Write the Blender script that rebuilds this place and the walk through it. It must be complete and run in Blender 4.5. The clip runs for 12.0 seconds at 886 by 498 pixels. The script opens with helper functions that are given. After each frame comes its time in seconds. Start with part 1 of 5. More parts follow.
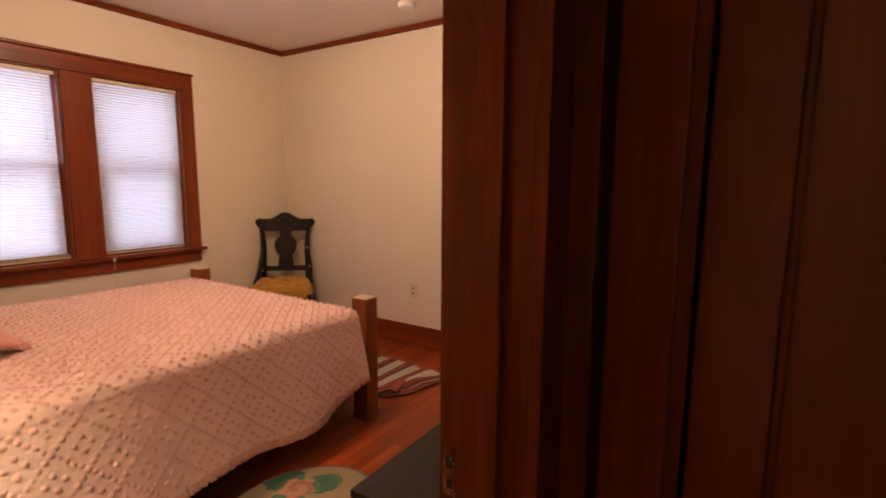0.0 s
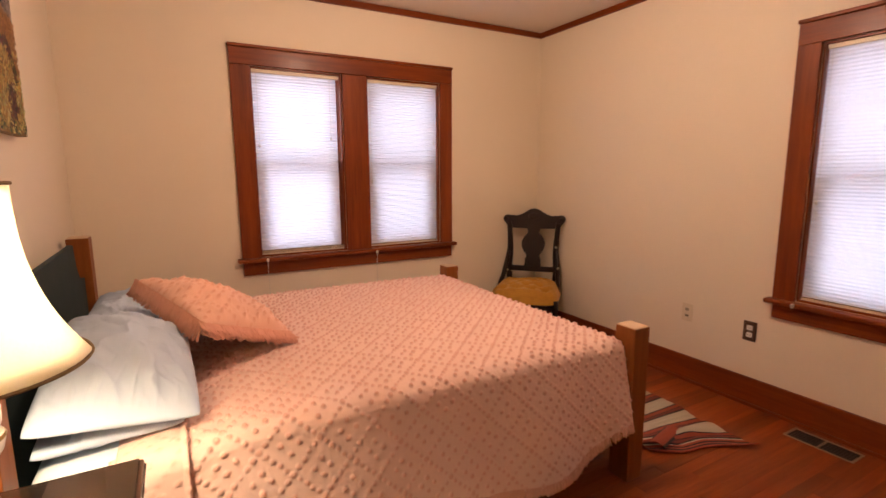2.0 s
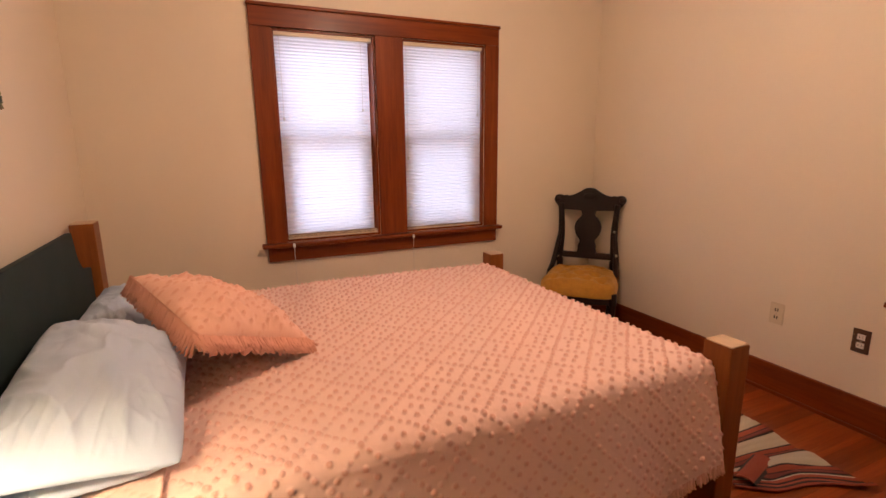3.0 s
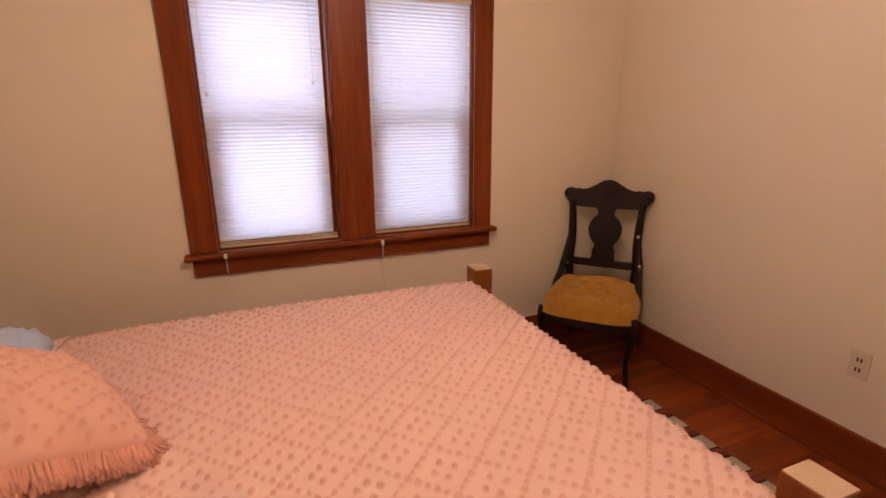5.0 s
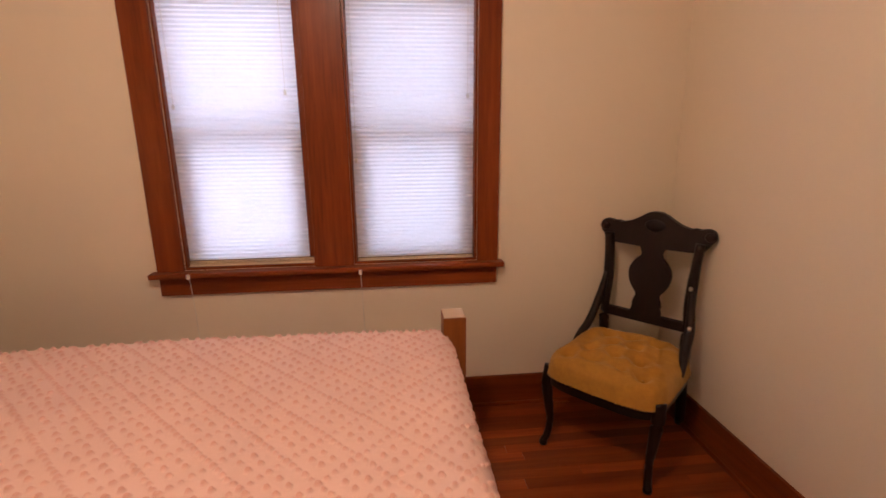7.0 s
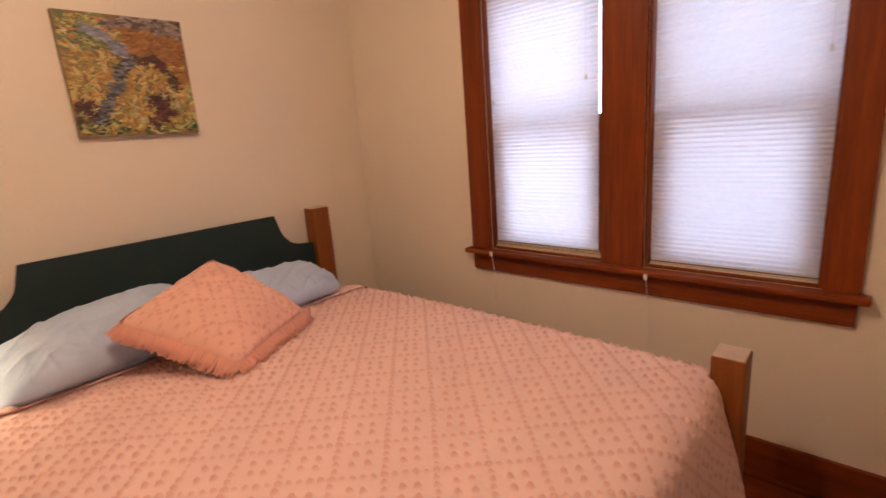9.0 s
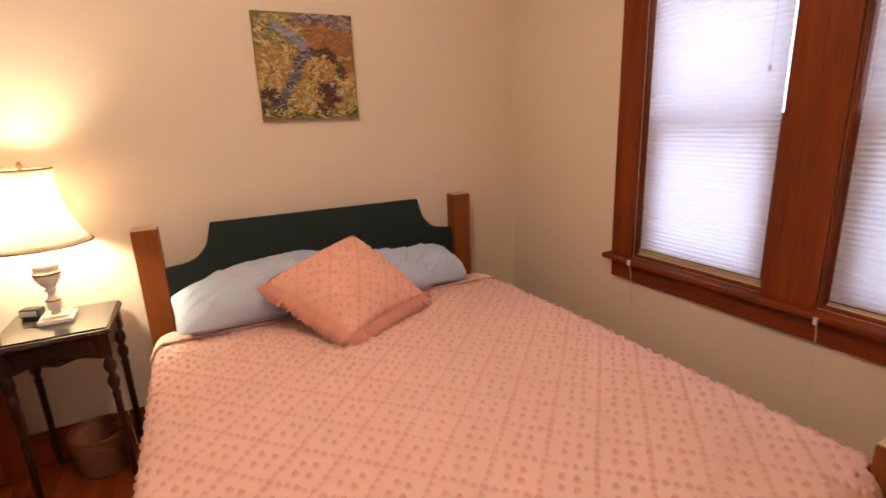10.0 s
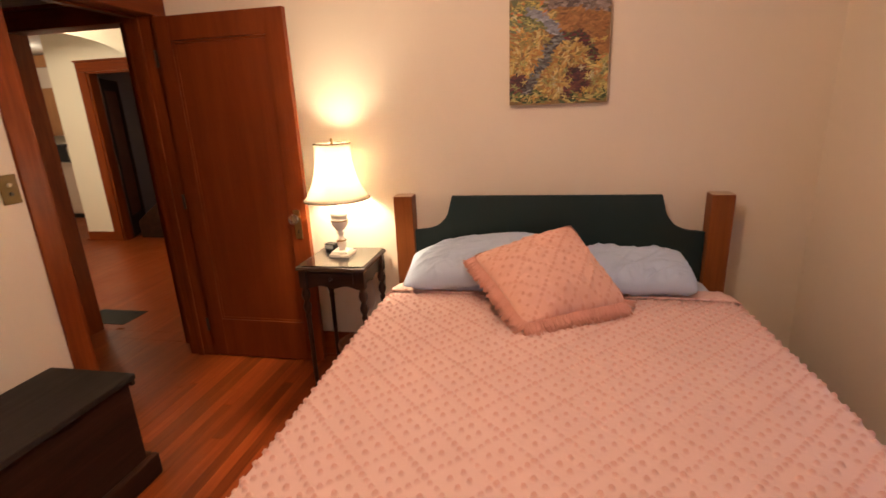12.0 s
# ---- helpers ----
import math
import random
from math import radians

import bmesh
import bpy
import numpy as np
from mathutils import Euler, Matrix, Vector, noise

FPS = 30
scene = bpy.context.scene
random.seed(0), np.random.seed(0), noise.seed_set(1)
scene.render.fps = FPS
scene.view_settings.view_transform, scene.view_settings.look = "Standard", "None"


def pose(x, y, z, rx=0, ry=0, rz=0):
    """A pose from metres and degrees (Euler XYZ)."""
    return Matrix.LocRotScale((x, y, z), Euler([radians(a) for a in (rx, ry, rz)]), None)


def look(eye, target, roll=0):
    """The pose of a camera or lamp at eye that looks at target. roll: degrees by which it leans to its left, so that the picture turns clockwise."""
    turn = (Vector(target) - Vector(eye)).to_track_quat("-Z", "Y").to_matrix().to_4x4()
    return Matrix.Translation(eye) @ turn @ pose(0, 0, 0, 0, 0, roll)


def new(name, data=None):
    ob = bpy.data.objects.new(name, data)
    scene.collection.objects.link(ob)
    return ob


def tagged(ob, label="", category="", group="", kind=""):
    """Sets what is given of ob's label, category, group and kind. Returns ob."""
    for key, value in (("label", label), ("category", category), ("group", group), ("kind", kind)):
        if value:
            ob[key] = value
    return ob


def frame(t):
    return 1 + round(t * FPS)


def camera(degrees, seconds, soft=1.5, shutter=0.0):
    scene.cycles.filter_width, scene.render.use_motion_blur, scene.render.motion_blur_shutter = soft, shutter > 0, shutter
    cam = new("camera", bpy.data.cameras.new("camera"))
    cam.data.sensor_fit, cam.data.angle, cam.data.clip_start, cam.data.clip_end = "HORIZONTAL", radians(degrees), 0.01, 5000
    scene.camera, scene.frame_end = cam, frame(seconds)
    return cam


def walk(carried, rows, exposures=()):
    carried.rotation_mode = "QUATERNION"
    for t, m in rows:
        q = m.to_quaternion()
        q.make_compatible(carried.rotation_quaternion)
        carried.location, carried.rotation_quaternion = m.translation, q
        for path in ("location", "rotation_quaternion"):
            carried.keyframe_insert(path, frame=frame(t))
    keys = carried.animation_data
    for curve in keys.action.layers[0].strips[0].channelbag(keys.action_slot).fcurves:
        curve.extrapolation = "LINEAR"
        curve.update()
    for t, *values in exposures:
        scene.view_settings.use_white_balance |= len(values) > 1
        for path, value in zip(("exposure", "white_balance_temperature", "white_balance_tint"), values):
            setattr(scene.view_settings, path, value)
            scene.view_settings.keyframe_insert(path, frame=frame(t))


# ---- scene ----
cam = camera(85.0, 12.0, shutter=0.3)
PATH = [
    (0, (0.226, -3.814, 1.331), (1.893, -2.742, 1.059), 0.4),
    (0.5, (0.277, -3.762, 1.368), (1.754, -2.445, 1.082), 1.1),
    (1, (0.354, -3.658, 1.359), (1.651, -2.163, 1.073), 1.1),
    (1.5, (0.418, -3.53, 1.348), (1.555, -1.91, 1.063), 0.4),
    (2, (0.494, -3.392, 1.355), (1.458, -1.668, 1.043), -0.3),
    (2.5, (0.568, -3.226, 1.362), (1.428, -1.458, 0.991), -0.5),
    (2.7, (0.606, -3.154, 1.361), (1.442, -1.38, 0.971), -0.6),
    (4.3, (0.932, -2.677, 1.418), (1.653, -0.879, 0.919), 0.1),
    (4.5, (0.999, -2.612, 1.419), (1.715, -0.815, 0.911), -0.1),
    (5, (1.171, -2.524, 1.422), (1.882, -0.729, 0.897), -0.5),
    (5.5, (1.361, -2.435, 1.434), (2.061, -0.645, 0.882), -0.7),
    (6, (1.563, -2.373, 1.44), (2.228, -0.567, 0.9), -0.9),
    (6.5, (1.75, -2.341, 1.431), (2.276, -0.473, 0.949), -0.5),
    (6.7, (1.836, -2.319, 1.43), (2.244, -0.42, 0.955), -0.3),
    (8.5, (2.375, -2.081, 1.432), (1.404, -0.414, 0.904), -5.7),
    (9, (2.464, -2.002, 1.412), (1.152, -0.568, 0.943), -4.3),
    (9.5, (2.526, -1.888, 1.462), (0.957, -0.756, 0.956), -2.1),
    (10, (2.56, -1.797, 1.456), (0.83, -0.932, 0.947), -2.3),
    (10.5, (2.601, -1.654, 1.482), (0.735, -1.134, 0.984), -3.0),
    (11, (2.614, -1.534, 1.496), (0.687, -1.33, 1.001), -3.2),
    (11.5, (2.627, -1.41, 1.511), (0.697, -1.529, 0.999), -3.2),
    (12, (2.613, -1.324, 1.506), (0.732, -1.702, 0.94), -2.4),
]
walk(cam, [(t, look(eye, target, roll)) for t, eye, target, roll in PATH],
     exposures=((0, 0.0, 6500, 10), (0.8, 0.12, 6500, 10), (2.2, 0.15, 6500, 10), (4.5, 0.02, 6200, 9), (8.5, 0.0, 6150, 7), (9.6, 0.0, 6150, 6), (11.2, -0.03, 6150, 9), (12.0, -0.04, 6150, 9)))

# ---- world and light ----
world = bpy.data.worlds.new("overcast_sky")
scene.world = world
world.use_nodes = True
wn = world.node_tree.nodes
sky = wn.new("ShaderNodeTexSky")
sky.sky_type, sky.sun_disc = "NISHITA", False
sky.sun_elevation, sky.sun_rotation = radians(38), radians(200)
world.node_tree.links.new(sky.outputs[0], wn["Background"].inputs[0])
wn["Background"].inputs[1].default_value = 0.08

sun = new("sun", bpy.data.lights.new("sun", "SUN"))
sun.data.energy, sun.data.angle, sun.data.color = 0.6, radians(15), (1.0, 0.96, 0.9)
sun.matrix_world = look((4, -8, 8), (0, 0, 0))


def area_lamp(name, m, sx, sy, watts, color):
    ob = new(name, bpy.data.lights.new(name, "AREA"))
    ob.data.shape, ob.data.size, ob.data.size_y = "RECTANGLE", sx, sy
    ob.data.energy, ob.data.color = watts, color
    ob.matrix_world = m
    return ob


def bulb_lamp(name, place, watts, color, radius):
    ob = new(name, bpy.data.lights.new(name, "POINT"))
    ob.data.energy, ob.data.color, ob.data.shadow_soft_size = watts, color, radius
    ob.location = place
    return ob


DAY = (0.755, 0.765, 1.0)
area_lamp("daylight_north_west", look((1.29, 0.21, 1.42), (1.29, -1, 1.42)), 0.60, 1.24, 8.3, DAY)
area_lamp("daylight_north_east", look((2.065, 0.21, 1.42), (2.065, -1, 1.42)), 0.60, 1.24, 8.3, DAY)
area_lamp("daylight_east", look((3.57, -2.45, 1.32), (2, -2.45, 1.32)), 0.66, 1.32, 8.8, DAY)
bulb_lamp("table_lamp_bulb", (0.175, -2.387, 1.195), 43, (1.0, 0.76, 0.50), 0.07)
bulb_lamp("ceiling_light_bulb", (1.68, -1.69, 2.36), 47, (1.0, 0.675, 0.485), 0.07)
# Added fill for the hall and kitchen, where no fixture is known
bulb_lamp("hall_ceiling_bulb", (-0.7, -6.2, 2.36), 72, (1.0, 0.78, 0.52), 0.08)
bulb_lamp("kitchen_ceiling_bulb", (-3.1, -8.3, 2.35), 16, (1.0, 0.84, 0.62), 0.08)

# ---- materials ----


def shader(name):
    m = bpy.data.materials.new(name)
    m.use_nodes = True
    n, l = m.node_tree.nodes, m.node_tree.links
    return m, n, l, n["Principled BSDF"]


def coords(n, l, scale, kind="Object"):
    tc, mp = n.new("ShaderNodeTexCoord"), n.new("ShaderNodeMapping")
    l.new(tc.outputs[kind], mp.inputs[0])
    mp.inputs["Scale"].default_value = scale
    return mp.outputs[0]


def noise_tex(n, l, vec, scale, detail=4.0, rough=0.55, distortion=0.0):
    t = n.new("ShaderNodeTexNoise")
    t.inputs["Scale"].default_value, t.inputs["Detail"].default_value = scale, detail
    t.inputs["Roughness"].default_value, t.inputs["Distortion"].default_value = rough, distortion
    l.new(vec, t.inputs["Vector"])
    return t.outputs["Fac"]


def ramp(n, l, fac, stops):
    r = n.new("ShaderNodeValToRGB")
    e = r.color_ramp.elements
    while len(e) < len(stops):
        e.new(0.5)
    for el, (p, c) in zip(e, stops):
        el.position, el.color = p, (*c, 1)
    l.new(fac, r.inputs[0])
    return r.outputs[0]


def mixed(n, l, fac, a, b, mode="MIX"):
    m = n.new("ShaderNodeMix")
    m.data_type, m.blend_type = "RGBA", mode
    for sock, v in ((m.inputs[0], fac), (m.inputs[6], a), (m.inputs[7], b)):
        if hasattr(v, "links"):
            l.new(v, sock)
        elif isinstance(v, tuple):
            sock.default_value = (*v, 1)
        else:
            sock.default_value = v
    return m.outputs[2]


def mathn(n, l, op, a, b=0.0):
    m = n.new("ShaderNodeMath")
    m.operation = op
    for sock, v in ((m.inputs[0], a), (m.inputs[1], b)):
        if hasattr(v, "links"):
            l.new(v, sock)
        else:
            sock.default_value = v
    return m.outputs[0]


def bump(n, l, bsdf, height, strength, distance):
    b = n.new("ShaderNodeBump")
    b.inputs["Strength"].default_value, b.inputs["Distance"].default_value = strength, distance
    l.new(height, b.inputs["Height"])
    l.new(b.outputs[0], bsdf.inputs["Normal"])


def plain(name, c, rough=0.6, metal=0.0, vary=0.15, scale=6.0, relief=0.0, fine=60.0):
    """A painted, moulded or woven surface: colour with stains at two scales and a fine relief."""
    m, n, l, b = shader(name)
    v = coords(n, l, (1, 1, 1))
    big, small = noise_tex(n, l, v, scale), noise_tex(n, l, v, fine, 3)
    d = tuple(x * (1 - vary) for x in c)
    col = mixed(n, l, big, d, tuple(min(1, x * (1 + vary * 0.6)) for x in c))
    col = mixed(n, l, mathn(n, l, "MULTIPLY", small, 0.35), col, d)
    l.new(col, b.inputs["Base Color"])
    rr = n.new("ShaderNodeMapRange")
    rr.inputs[3].default_value, rr.inputs[4].default_value = max(0.02, rough - 0.08), min(1, rough + 0.08)
    l.new(big, rr.inputs[0])
    l.new(rr.outputs[0], b.inputs["Roughness"])
    b.inputs["Metallic"].default_value = metal
    if relief:
        bump(n, l, b, small, 0.6, relief)
    return m


def wood(name, dark, mid, light, axis, rough=0.32, coat=0.10, per_piece=0.0, fine=1.0, spec=0.3):
    """Stained wood with the grain along one axis; per_piece shifts tone and grain from piece to piece."""
    m, n, l, b = shader(name)
    s = [9.0 * fine, 9.0 * fine, 9.0 * fine]
    s["xyz".index(axis)] = 0.55
    vec = coords(n, l, s)
    info = n.new("ShaderNodeObjectInfo")
    if per_piece:
        add = n.new("ShaderNodeVectorMath")
        add.operation = "ADD"
        off = n.new("ShaderNodeCombineXYZ")
        k = mathn(n, l, "MULTIPLY", info.outputs["Random"], 37.0)
        for i in range(3):
            l.new(k, off.inputs[i])
        l.new(vec, add.inputs[0])
        l.new(off.outputs[0], add.inputs[1])
        vec = add.outputs[0]
    g1 = noise_tex(n, l, vec, 1.6, 5, 0.6, 0.6)
    g2 = noise_tex(n, l, vec, 9.0, 4, 0.65, 0.2)
    g = mathn(n, l, "ADD", mathn(n, l, "MULTIPLY", g1, 0.65), mathn(n, l, "MULTIPLY", g2, 0.35))
    col = ramp(n, l, g, ((0.30, dark), (0.52, mid), (0.72, light)))
    if per_piece:
        tone = ramp(n, l, info.outputs["Random"], ((0.0, (1 - per_piece,) * 3), (0.5, (1.0, 1.0, 1.0)), (1.0, (1 + per_piece,) * 3)))
        col = mixed(n, l, 1.0, col, tone, "MULTIPLY")
    wear = noise_tex(n, l, coords(n, l, (1, 1, 1)), 3.0, 4)
    col = mixed(n, l, mathn(n, l, "MULTIPLY", wear, 0.3), col, dark)
    l.new(col, b.inputs["Base Color"])
    rr = n.new("ShaderNodeMapRange")
    rr.inputs[3].default_value, rr.inputs[4].default_value = rough - 0.07, rough + 0.12
    l.new(wear, rr.inputs[0])
    l.new(rr.outputs[0], b.inputs["Roughness"])
    b.inputs["Specular IOR Level"].default_value = spec
    b.inputs["Coat Weight"].default_value, b.inputs["Coat Roughness"].default_value = coat, 0.18
    bump(n, l, b, g2, 0.25, 0.0015)
    return m


TRIM = ((0.098, 0.018, 0.0032), (0.195, 0.039, 0.0065), (0.285, 0.066, 0.0115))
TRIM_X, TRIM_Y, TRIM_Z = (wood("stained_fir_" + a, *TRIM, a, rough=0.36, coat=0.04, spec=0.2) for a in "xyz")
# Same stain as the trim, toned down slightly for the doors' shade
DOOR_Z = wood("shaded_panel_fir", (0.140, 0.026, 0.0045), (0.178, 0.035, 0.0063), (0.215, 0.046, 0.0086), "z", 0.36, 0.04, spec=0.2)
DOOR_W = wood("shaded_door_fir", (0.128, 0.024, 0.0041), (0.185, 0.037, 0.0064), (0.235, 0.052, 0.0092), "z", 0.36, 0.04, spec=0.2)
OAK = wood("floor_oak", (0.14, 0.023, 0.004), (0.24, 0.049, 0.009), (0.33, 0.083, 0.017), "x", 0.30, 0.03, 0.32, spec=0.18)
POST_Z = wood("bed_post_pine", (0.16, 0.043, 0.009), (0.245, 0.074, 0.015), (0.32, 0.108, 0.026), "z", 0.45, 0.03, spec=0.2)
RAIL_X = wood("bed_rail_pine", (0.15, 0.044, 0.011), (0.225, 0.072, 0.018), (0.295, 0.106, 0.031), "x", 0.42, 0.1)
ENDGRAIN = plain("post_end_grain", (0.62, 0.45, 0.29), 0.6, 0, 0.2, 30, 0.001, 150)
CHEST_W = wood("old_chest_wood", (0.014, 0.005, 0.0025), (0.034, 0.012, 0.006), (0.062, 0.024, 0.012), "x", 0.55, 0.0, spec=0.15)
CHEST_L = wood("old_chest_lid", (0.016, 0.012, 0.010), (0.029, 0.023, 0.020), (0.048, 0.040, 0.035), "x", 0.55, 0.0, spec=0.14)
CHAIR_W = wood("ebonised_walnut", (0.006, 0.003, 0.002), (0.012, 0.005, 0.004), (0.022, 0.010, 0.007), "z", 0.36, 0.0, spec=0.28)
STAND_W = wood("dark_mahogany", (0.014, 0.006, 0.004), (0.034, 0.014, 0.008), (0.06, 0.026, 0.015), "y", 0.36, 0.06, spec=0.3)
# Glossier than the stand's wood, and lightened to carry the beads' highlights
BEAD_W = wood("highlit_beading", (0.03, 0.014, 0.008), (0.07, 0.035, 0.02), (0.12, 0.065, 0.04), "y", 0.2, 0.5, spec=0.6)
WALL = plain("cream_wall_paint", (0.765, 0.672, 0.53), 0.75, 0, 0.05, 1.6, 0.0012, 45)
CEILING = plain("ceiling_paint", (0.78, 0.71, 0.63), 0.85, 0, 0.04, 1.2, 0.0015, 60)
HALL_WALL = plain("hall_paint", (0.80, 0.76, 0.66), 0.8, 0, 0.05, 1.6, 0.001, 50)
GREY_WALL = plain("grey_stair_paint", (0.36, 0.32, 0.35), 0.8, 0, 0.06, 2, 0.001, 50)
GREEN = plain("dark_green_board", (0.004, 0.018, 0.017), 0.75, 0, 0.25, 8, 0.0006, 90)
SHEET = plain("pale_blue_cotton", (0.48, 0.575, 0.73), 0.9, 0, 0.06, 9, 0.0008, 300)
MATTRESS = plain("white_sheet", (0.66, 0.72, 0.78), 0.9, 0, 0.06, 9, 0.0008, 300)
DARK_CLOTH = plain("dark_box_spring", (0.02, 0.018, 0.02), 0.9, 0, 0.2, 9, 0.0008, 200)
BRASS = plain("aged_brass", (0.34, 0.22, 0.08), 0.35, 1.0, 0.35, 40, 0.0004, 120)
OLD_BRASS = plain("tarnished_brass", (0.21, 0.14, 0.055), 0.5, 0.8, 0.5, 45, 0.0006, 120)
NICKEL = plain("worn_nickel", (0.55, 0.50, 0.42), 0.28, 1.0, 0.2, 30)
IVORY = plain("ivory_plastic", (0.68, 0.58, 0.42), 0.4, 0, 0.08, 20)
WHITE_PL = plain("white_plastic", (0.78, 0.75, 0.70), 0.4, 0, 0.05, 20)
BROWN_PL = plain("brown_plate", (0.07, 0.035, 0.02), 0.35, 0, 0.2, 20)
BLACK = plain("black_plastic", (0.012, 0.012, 0.013), 0.35, 0, 0.3, 20)
MARBLE = plain("milk_glass", (0.80, 0.76, 0.70), 0.25, 0, 0.10, 12)
BLACK_IRON = plain("black_iron_grille", (0.022, 0.016, 0.012), 0.5, 0.2, 0.3, 25, 0.0004, 120)
IRON = plain("painted_iron_grille", (0.30, 0.21, 0.14), 0.45, 0.3, 0.2, 25, 0.0004, 120)
DUCT = plain("dark_duct", (0.015, 0.012, 0.010), 0.7, 0, 0.3, 10)
WICKER = plain("wicker", (0.20, 0.062, 0.02), 0.6, 0, 0.3, 25, 0.002, 90)
# White paper coloured tan, as no daylight comes through the folds
PLEAT = plain("unlit_pleats", (0.62, 0.50, 0.34), 0.8, 0, 0.2, 30)
CORD = plain("white_cord", (0.70, 0.66, 0.58), 0.7, 0, 0.1, 40)
GOLD_NAIL = plain("brass_nails", (0.30, 0.17, 0.06), 0.35, 1.0, 0.3, 60)
GROUND = plain("grass_ground", (0.07, 0.10, 0.035), 0.95, 0, 0.4, 0.8, 0.02, 12)
KITCHEN_W = wood("kitchen_oak", (0.26, 0.11, 0.04), (0.38, 0.17, 0.065), (0.48, 0.24, 0.1), "z", 0.4, 0.15)
KITCHEN_L = plain("kitchen_light_front", (0.62, 0.50, 0.40), 0.5, 0, 0.1, 4)


def glass_material():
    m, n, l, b = shader("window_glass")
    b.inputs["Base Color"].default_value = (0.97, 0.99, 0.98, 1)
    b.inputs["Roughness"].default_value, b.inputs["IOR"].default_value = 0.0, 1.45
    b.inputs["Transmission Weight"].default_value = 1.0
    return m


GLASS = glass_material()


def blind_material():
    """Pleated white paper shade that lets daylight through."""
    m, n, l, b = shader("pleated_shade")
    v = coords(n, l, (1, 1, 1))
    fib = noise_tex(n, l, v, 60, 4, 0.6)
    tr = n.new("ShaderNodeBsdfTranslucent")
    l.new(ramp(n, l, fib, ((0.25, (0.78, 0.78, 0.82)), (0.75, (0.86, 0.86, 0.90)))), tr.inputs[0])
    b.inputs["Base Color"].default_value = (0.80, 0.78, 0.76, 1)
    b.inputs["Roughness"].default_value = 0.9
    mx = n.new("ShaderNodeMixShader")
    mx.inputs[0].default_value = 0.55
    l.new(b.outputs[0], mx.inputs[1])
    l.new(tr.outputs[0], mx.inputs[2])
    l.new(mx.outputs[0], n["Material Output"].inputs[0])
    return m


BLIND = blind_material()


def shade_material():
    m, n, l, b = shader("lampshade_fabric")
    v = coords(n, l, (1, 1, 1))
    weave = noise_tex(n, l, v, 180, 3)
    tr = n.new("ShaderNodeBsdfTranslucent")
    l.new(ramp(n, l, weave, ((0.3, (0.94, 0.90, 0.80)), (0.7, (0.98, 0.95, 0.88)))), tr.inputs[0])
    b.inputs["Base Color"].default_value = (0.80, 0.72, 0.58, 1)
    b.inputs["Roughness"].default_value = 0.85
    mx = n.new("ShaderNodeMixShader")
    mx.inputs[0].default_value = 0.42
    l.new(b.outputs[0], mx.inputs[1])
    l.new(tr.outputs[0], mx.inputs[2])
    l.new(mx.outputs[0], n["Material Output"].inputs[0])
    return m


SHADE = shade_material()


def chenille_material(name, low, high, pile_low, pile_high):
    """Dyed cotton ground with fluffier, redder tufts where the mesh carries them, darkened in colour for the shade on
    their sides.
    """
    m, n, l, b = shader(name)
    at = n.new("ShaderNodeAttribute")
    at.attribute_name = "tuft"
    v = coords(n, l, (1, 1, 1))
    fuzz, drift = noise_tex(n, l, v, 420, 3, 0.7), noise_tex(n, l, v, 5, 3)
    ground = mixed(n, l, drift, low, high)
    tuft = mixed(n, l, fuzz, pile_low, pile_high)
    # The darker pile also stands in for the tufts' shaded sides
    col = mixed(n, l, mathn(n, l, "MULTIPLY", at.outputs["Fac"], 0.85), ground, tuft)
    l.new(col, b.inputs["Base Color"])
    b.inputs["Roughness"].default_value = 0.95
    b.inputs["Sheen Weight"].default_value, b.inputs["Sheen Roughness"].default_value = 0.15, 0.5
    b.inputs["Sheen Tint"].default_value = (1.0, 0.8, 0.72, 1)
    bump(n, l, b, fuzz, 0.5, 0.002)
    return m


CHENILLE = chenille_material("pink_chenille", (0.76, 0.51, 0.44), (0.83, 0.585, 0.505), (0.56, 0.255, 0.19), (0.82, 0.45, 0.36))
CORAL = chenille_material("coral_chenille", (0.76, 0.435, 0.33), (0.83, 0.50, 0.385), (0.58, 0.25, 0.175), (0.82, 0.42, 0.315))


def velvet_material():
    m, n, l, b = shader("mustard_velvet")
    v = coords(n, l, (1, 1, 1))
    nap, wear = noise_tex(n, l, v, 30, 4, 0.65), noise_tex(n, l, v, 9, 4)
    col = mixed(n, l, nap, (0.20, 0.078, 0.004), (0.50, 0.24, 0.016))
    col = mixed(n, l, mathn(n, l, "MULTIPLY", wear, 0.45), col, (0.48, 0.25, 0.035))
    l.new(col, b.inputs["Base Color"])
    b.inputs["Roughness"].default_value = 0.85
    b.inputs["Sheen Weight"].default_value = 0.25
    b.inputs["Sheen Tint"].default_value = (1.0, 0.8, 0.4, 1)
    bump(n, l, b, noise_tex(n, l, v, 220, 3), 0.5, 0.002)
    return m


VELVET = velvet_material()


def dyed(name, attr, rough=0.95, scale=300.0, dull=0.4):
    """Takes its dye from the colours woven into the mesh."""
    m, n, l, b = shader(name)
    at = n.new("ShaderNodeAttribute")
    at.attribute_name = attr
    f = noise_tex(n, l, coords(n, l, (1, 1, 1)), scale, 3, 0.7)
    l.new(mixed(n, l, mathn(n, l, "MULTIPLY", f, dull), at.outputs["Color"], (0.05, 0.03, 0.02), "MIX"), b.inputs["Base Color"])
    b.inputs["Roughness"].default_value = rough
    bump(n, l, b, f, 0.6, 0.0025)
    return m


WOVEN = dyed("woven_wool", "dye")
PAINT = dyed("oil_paint", "dye", 0.6, 120.0, 0.12)

# ---- mesh helpers ----


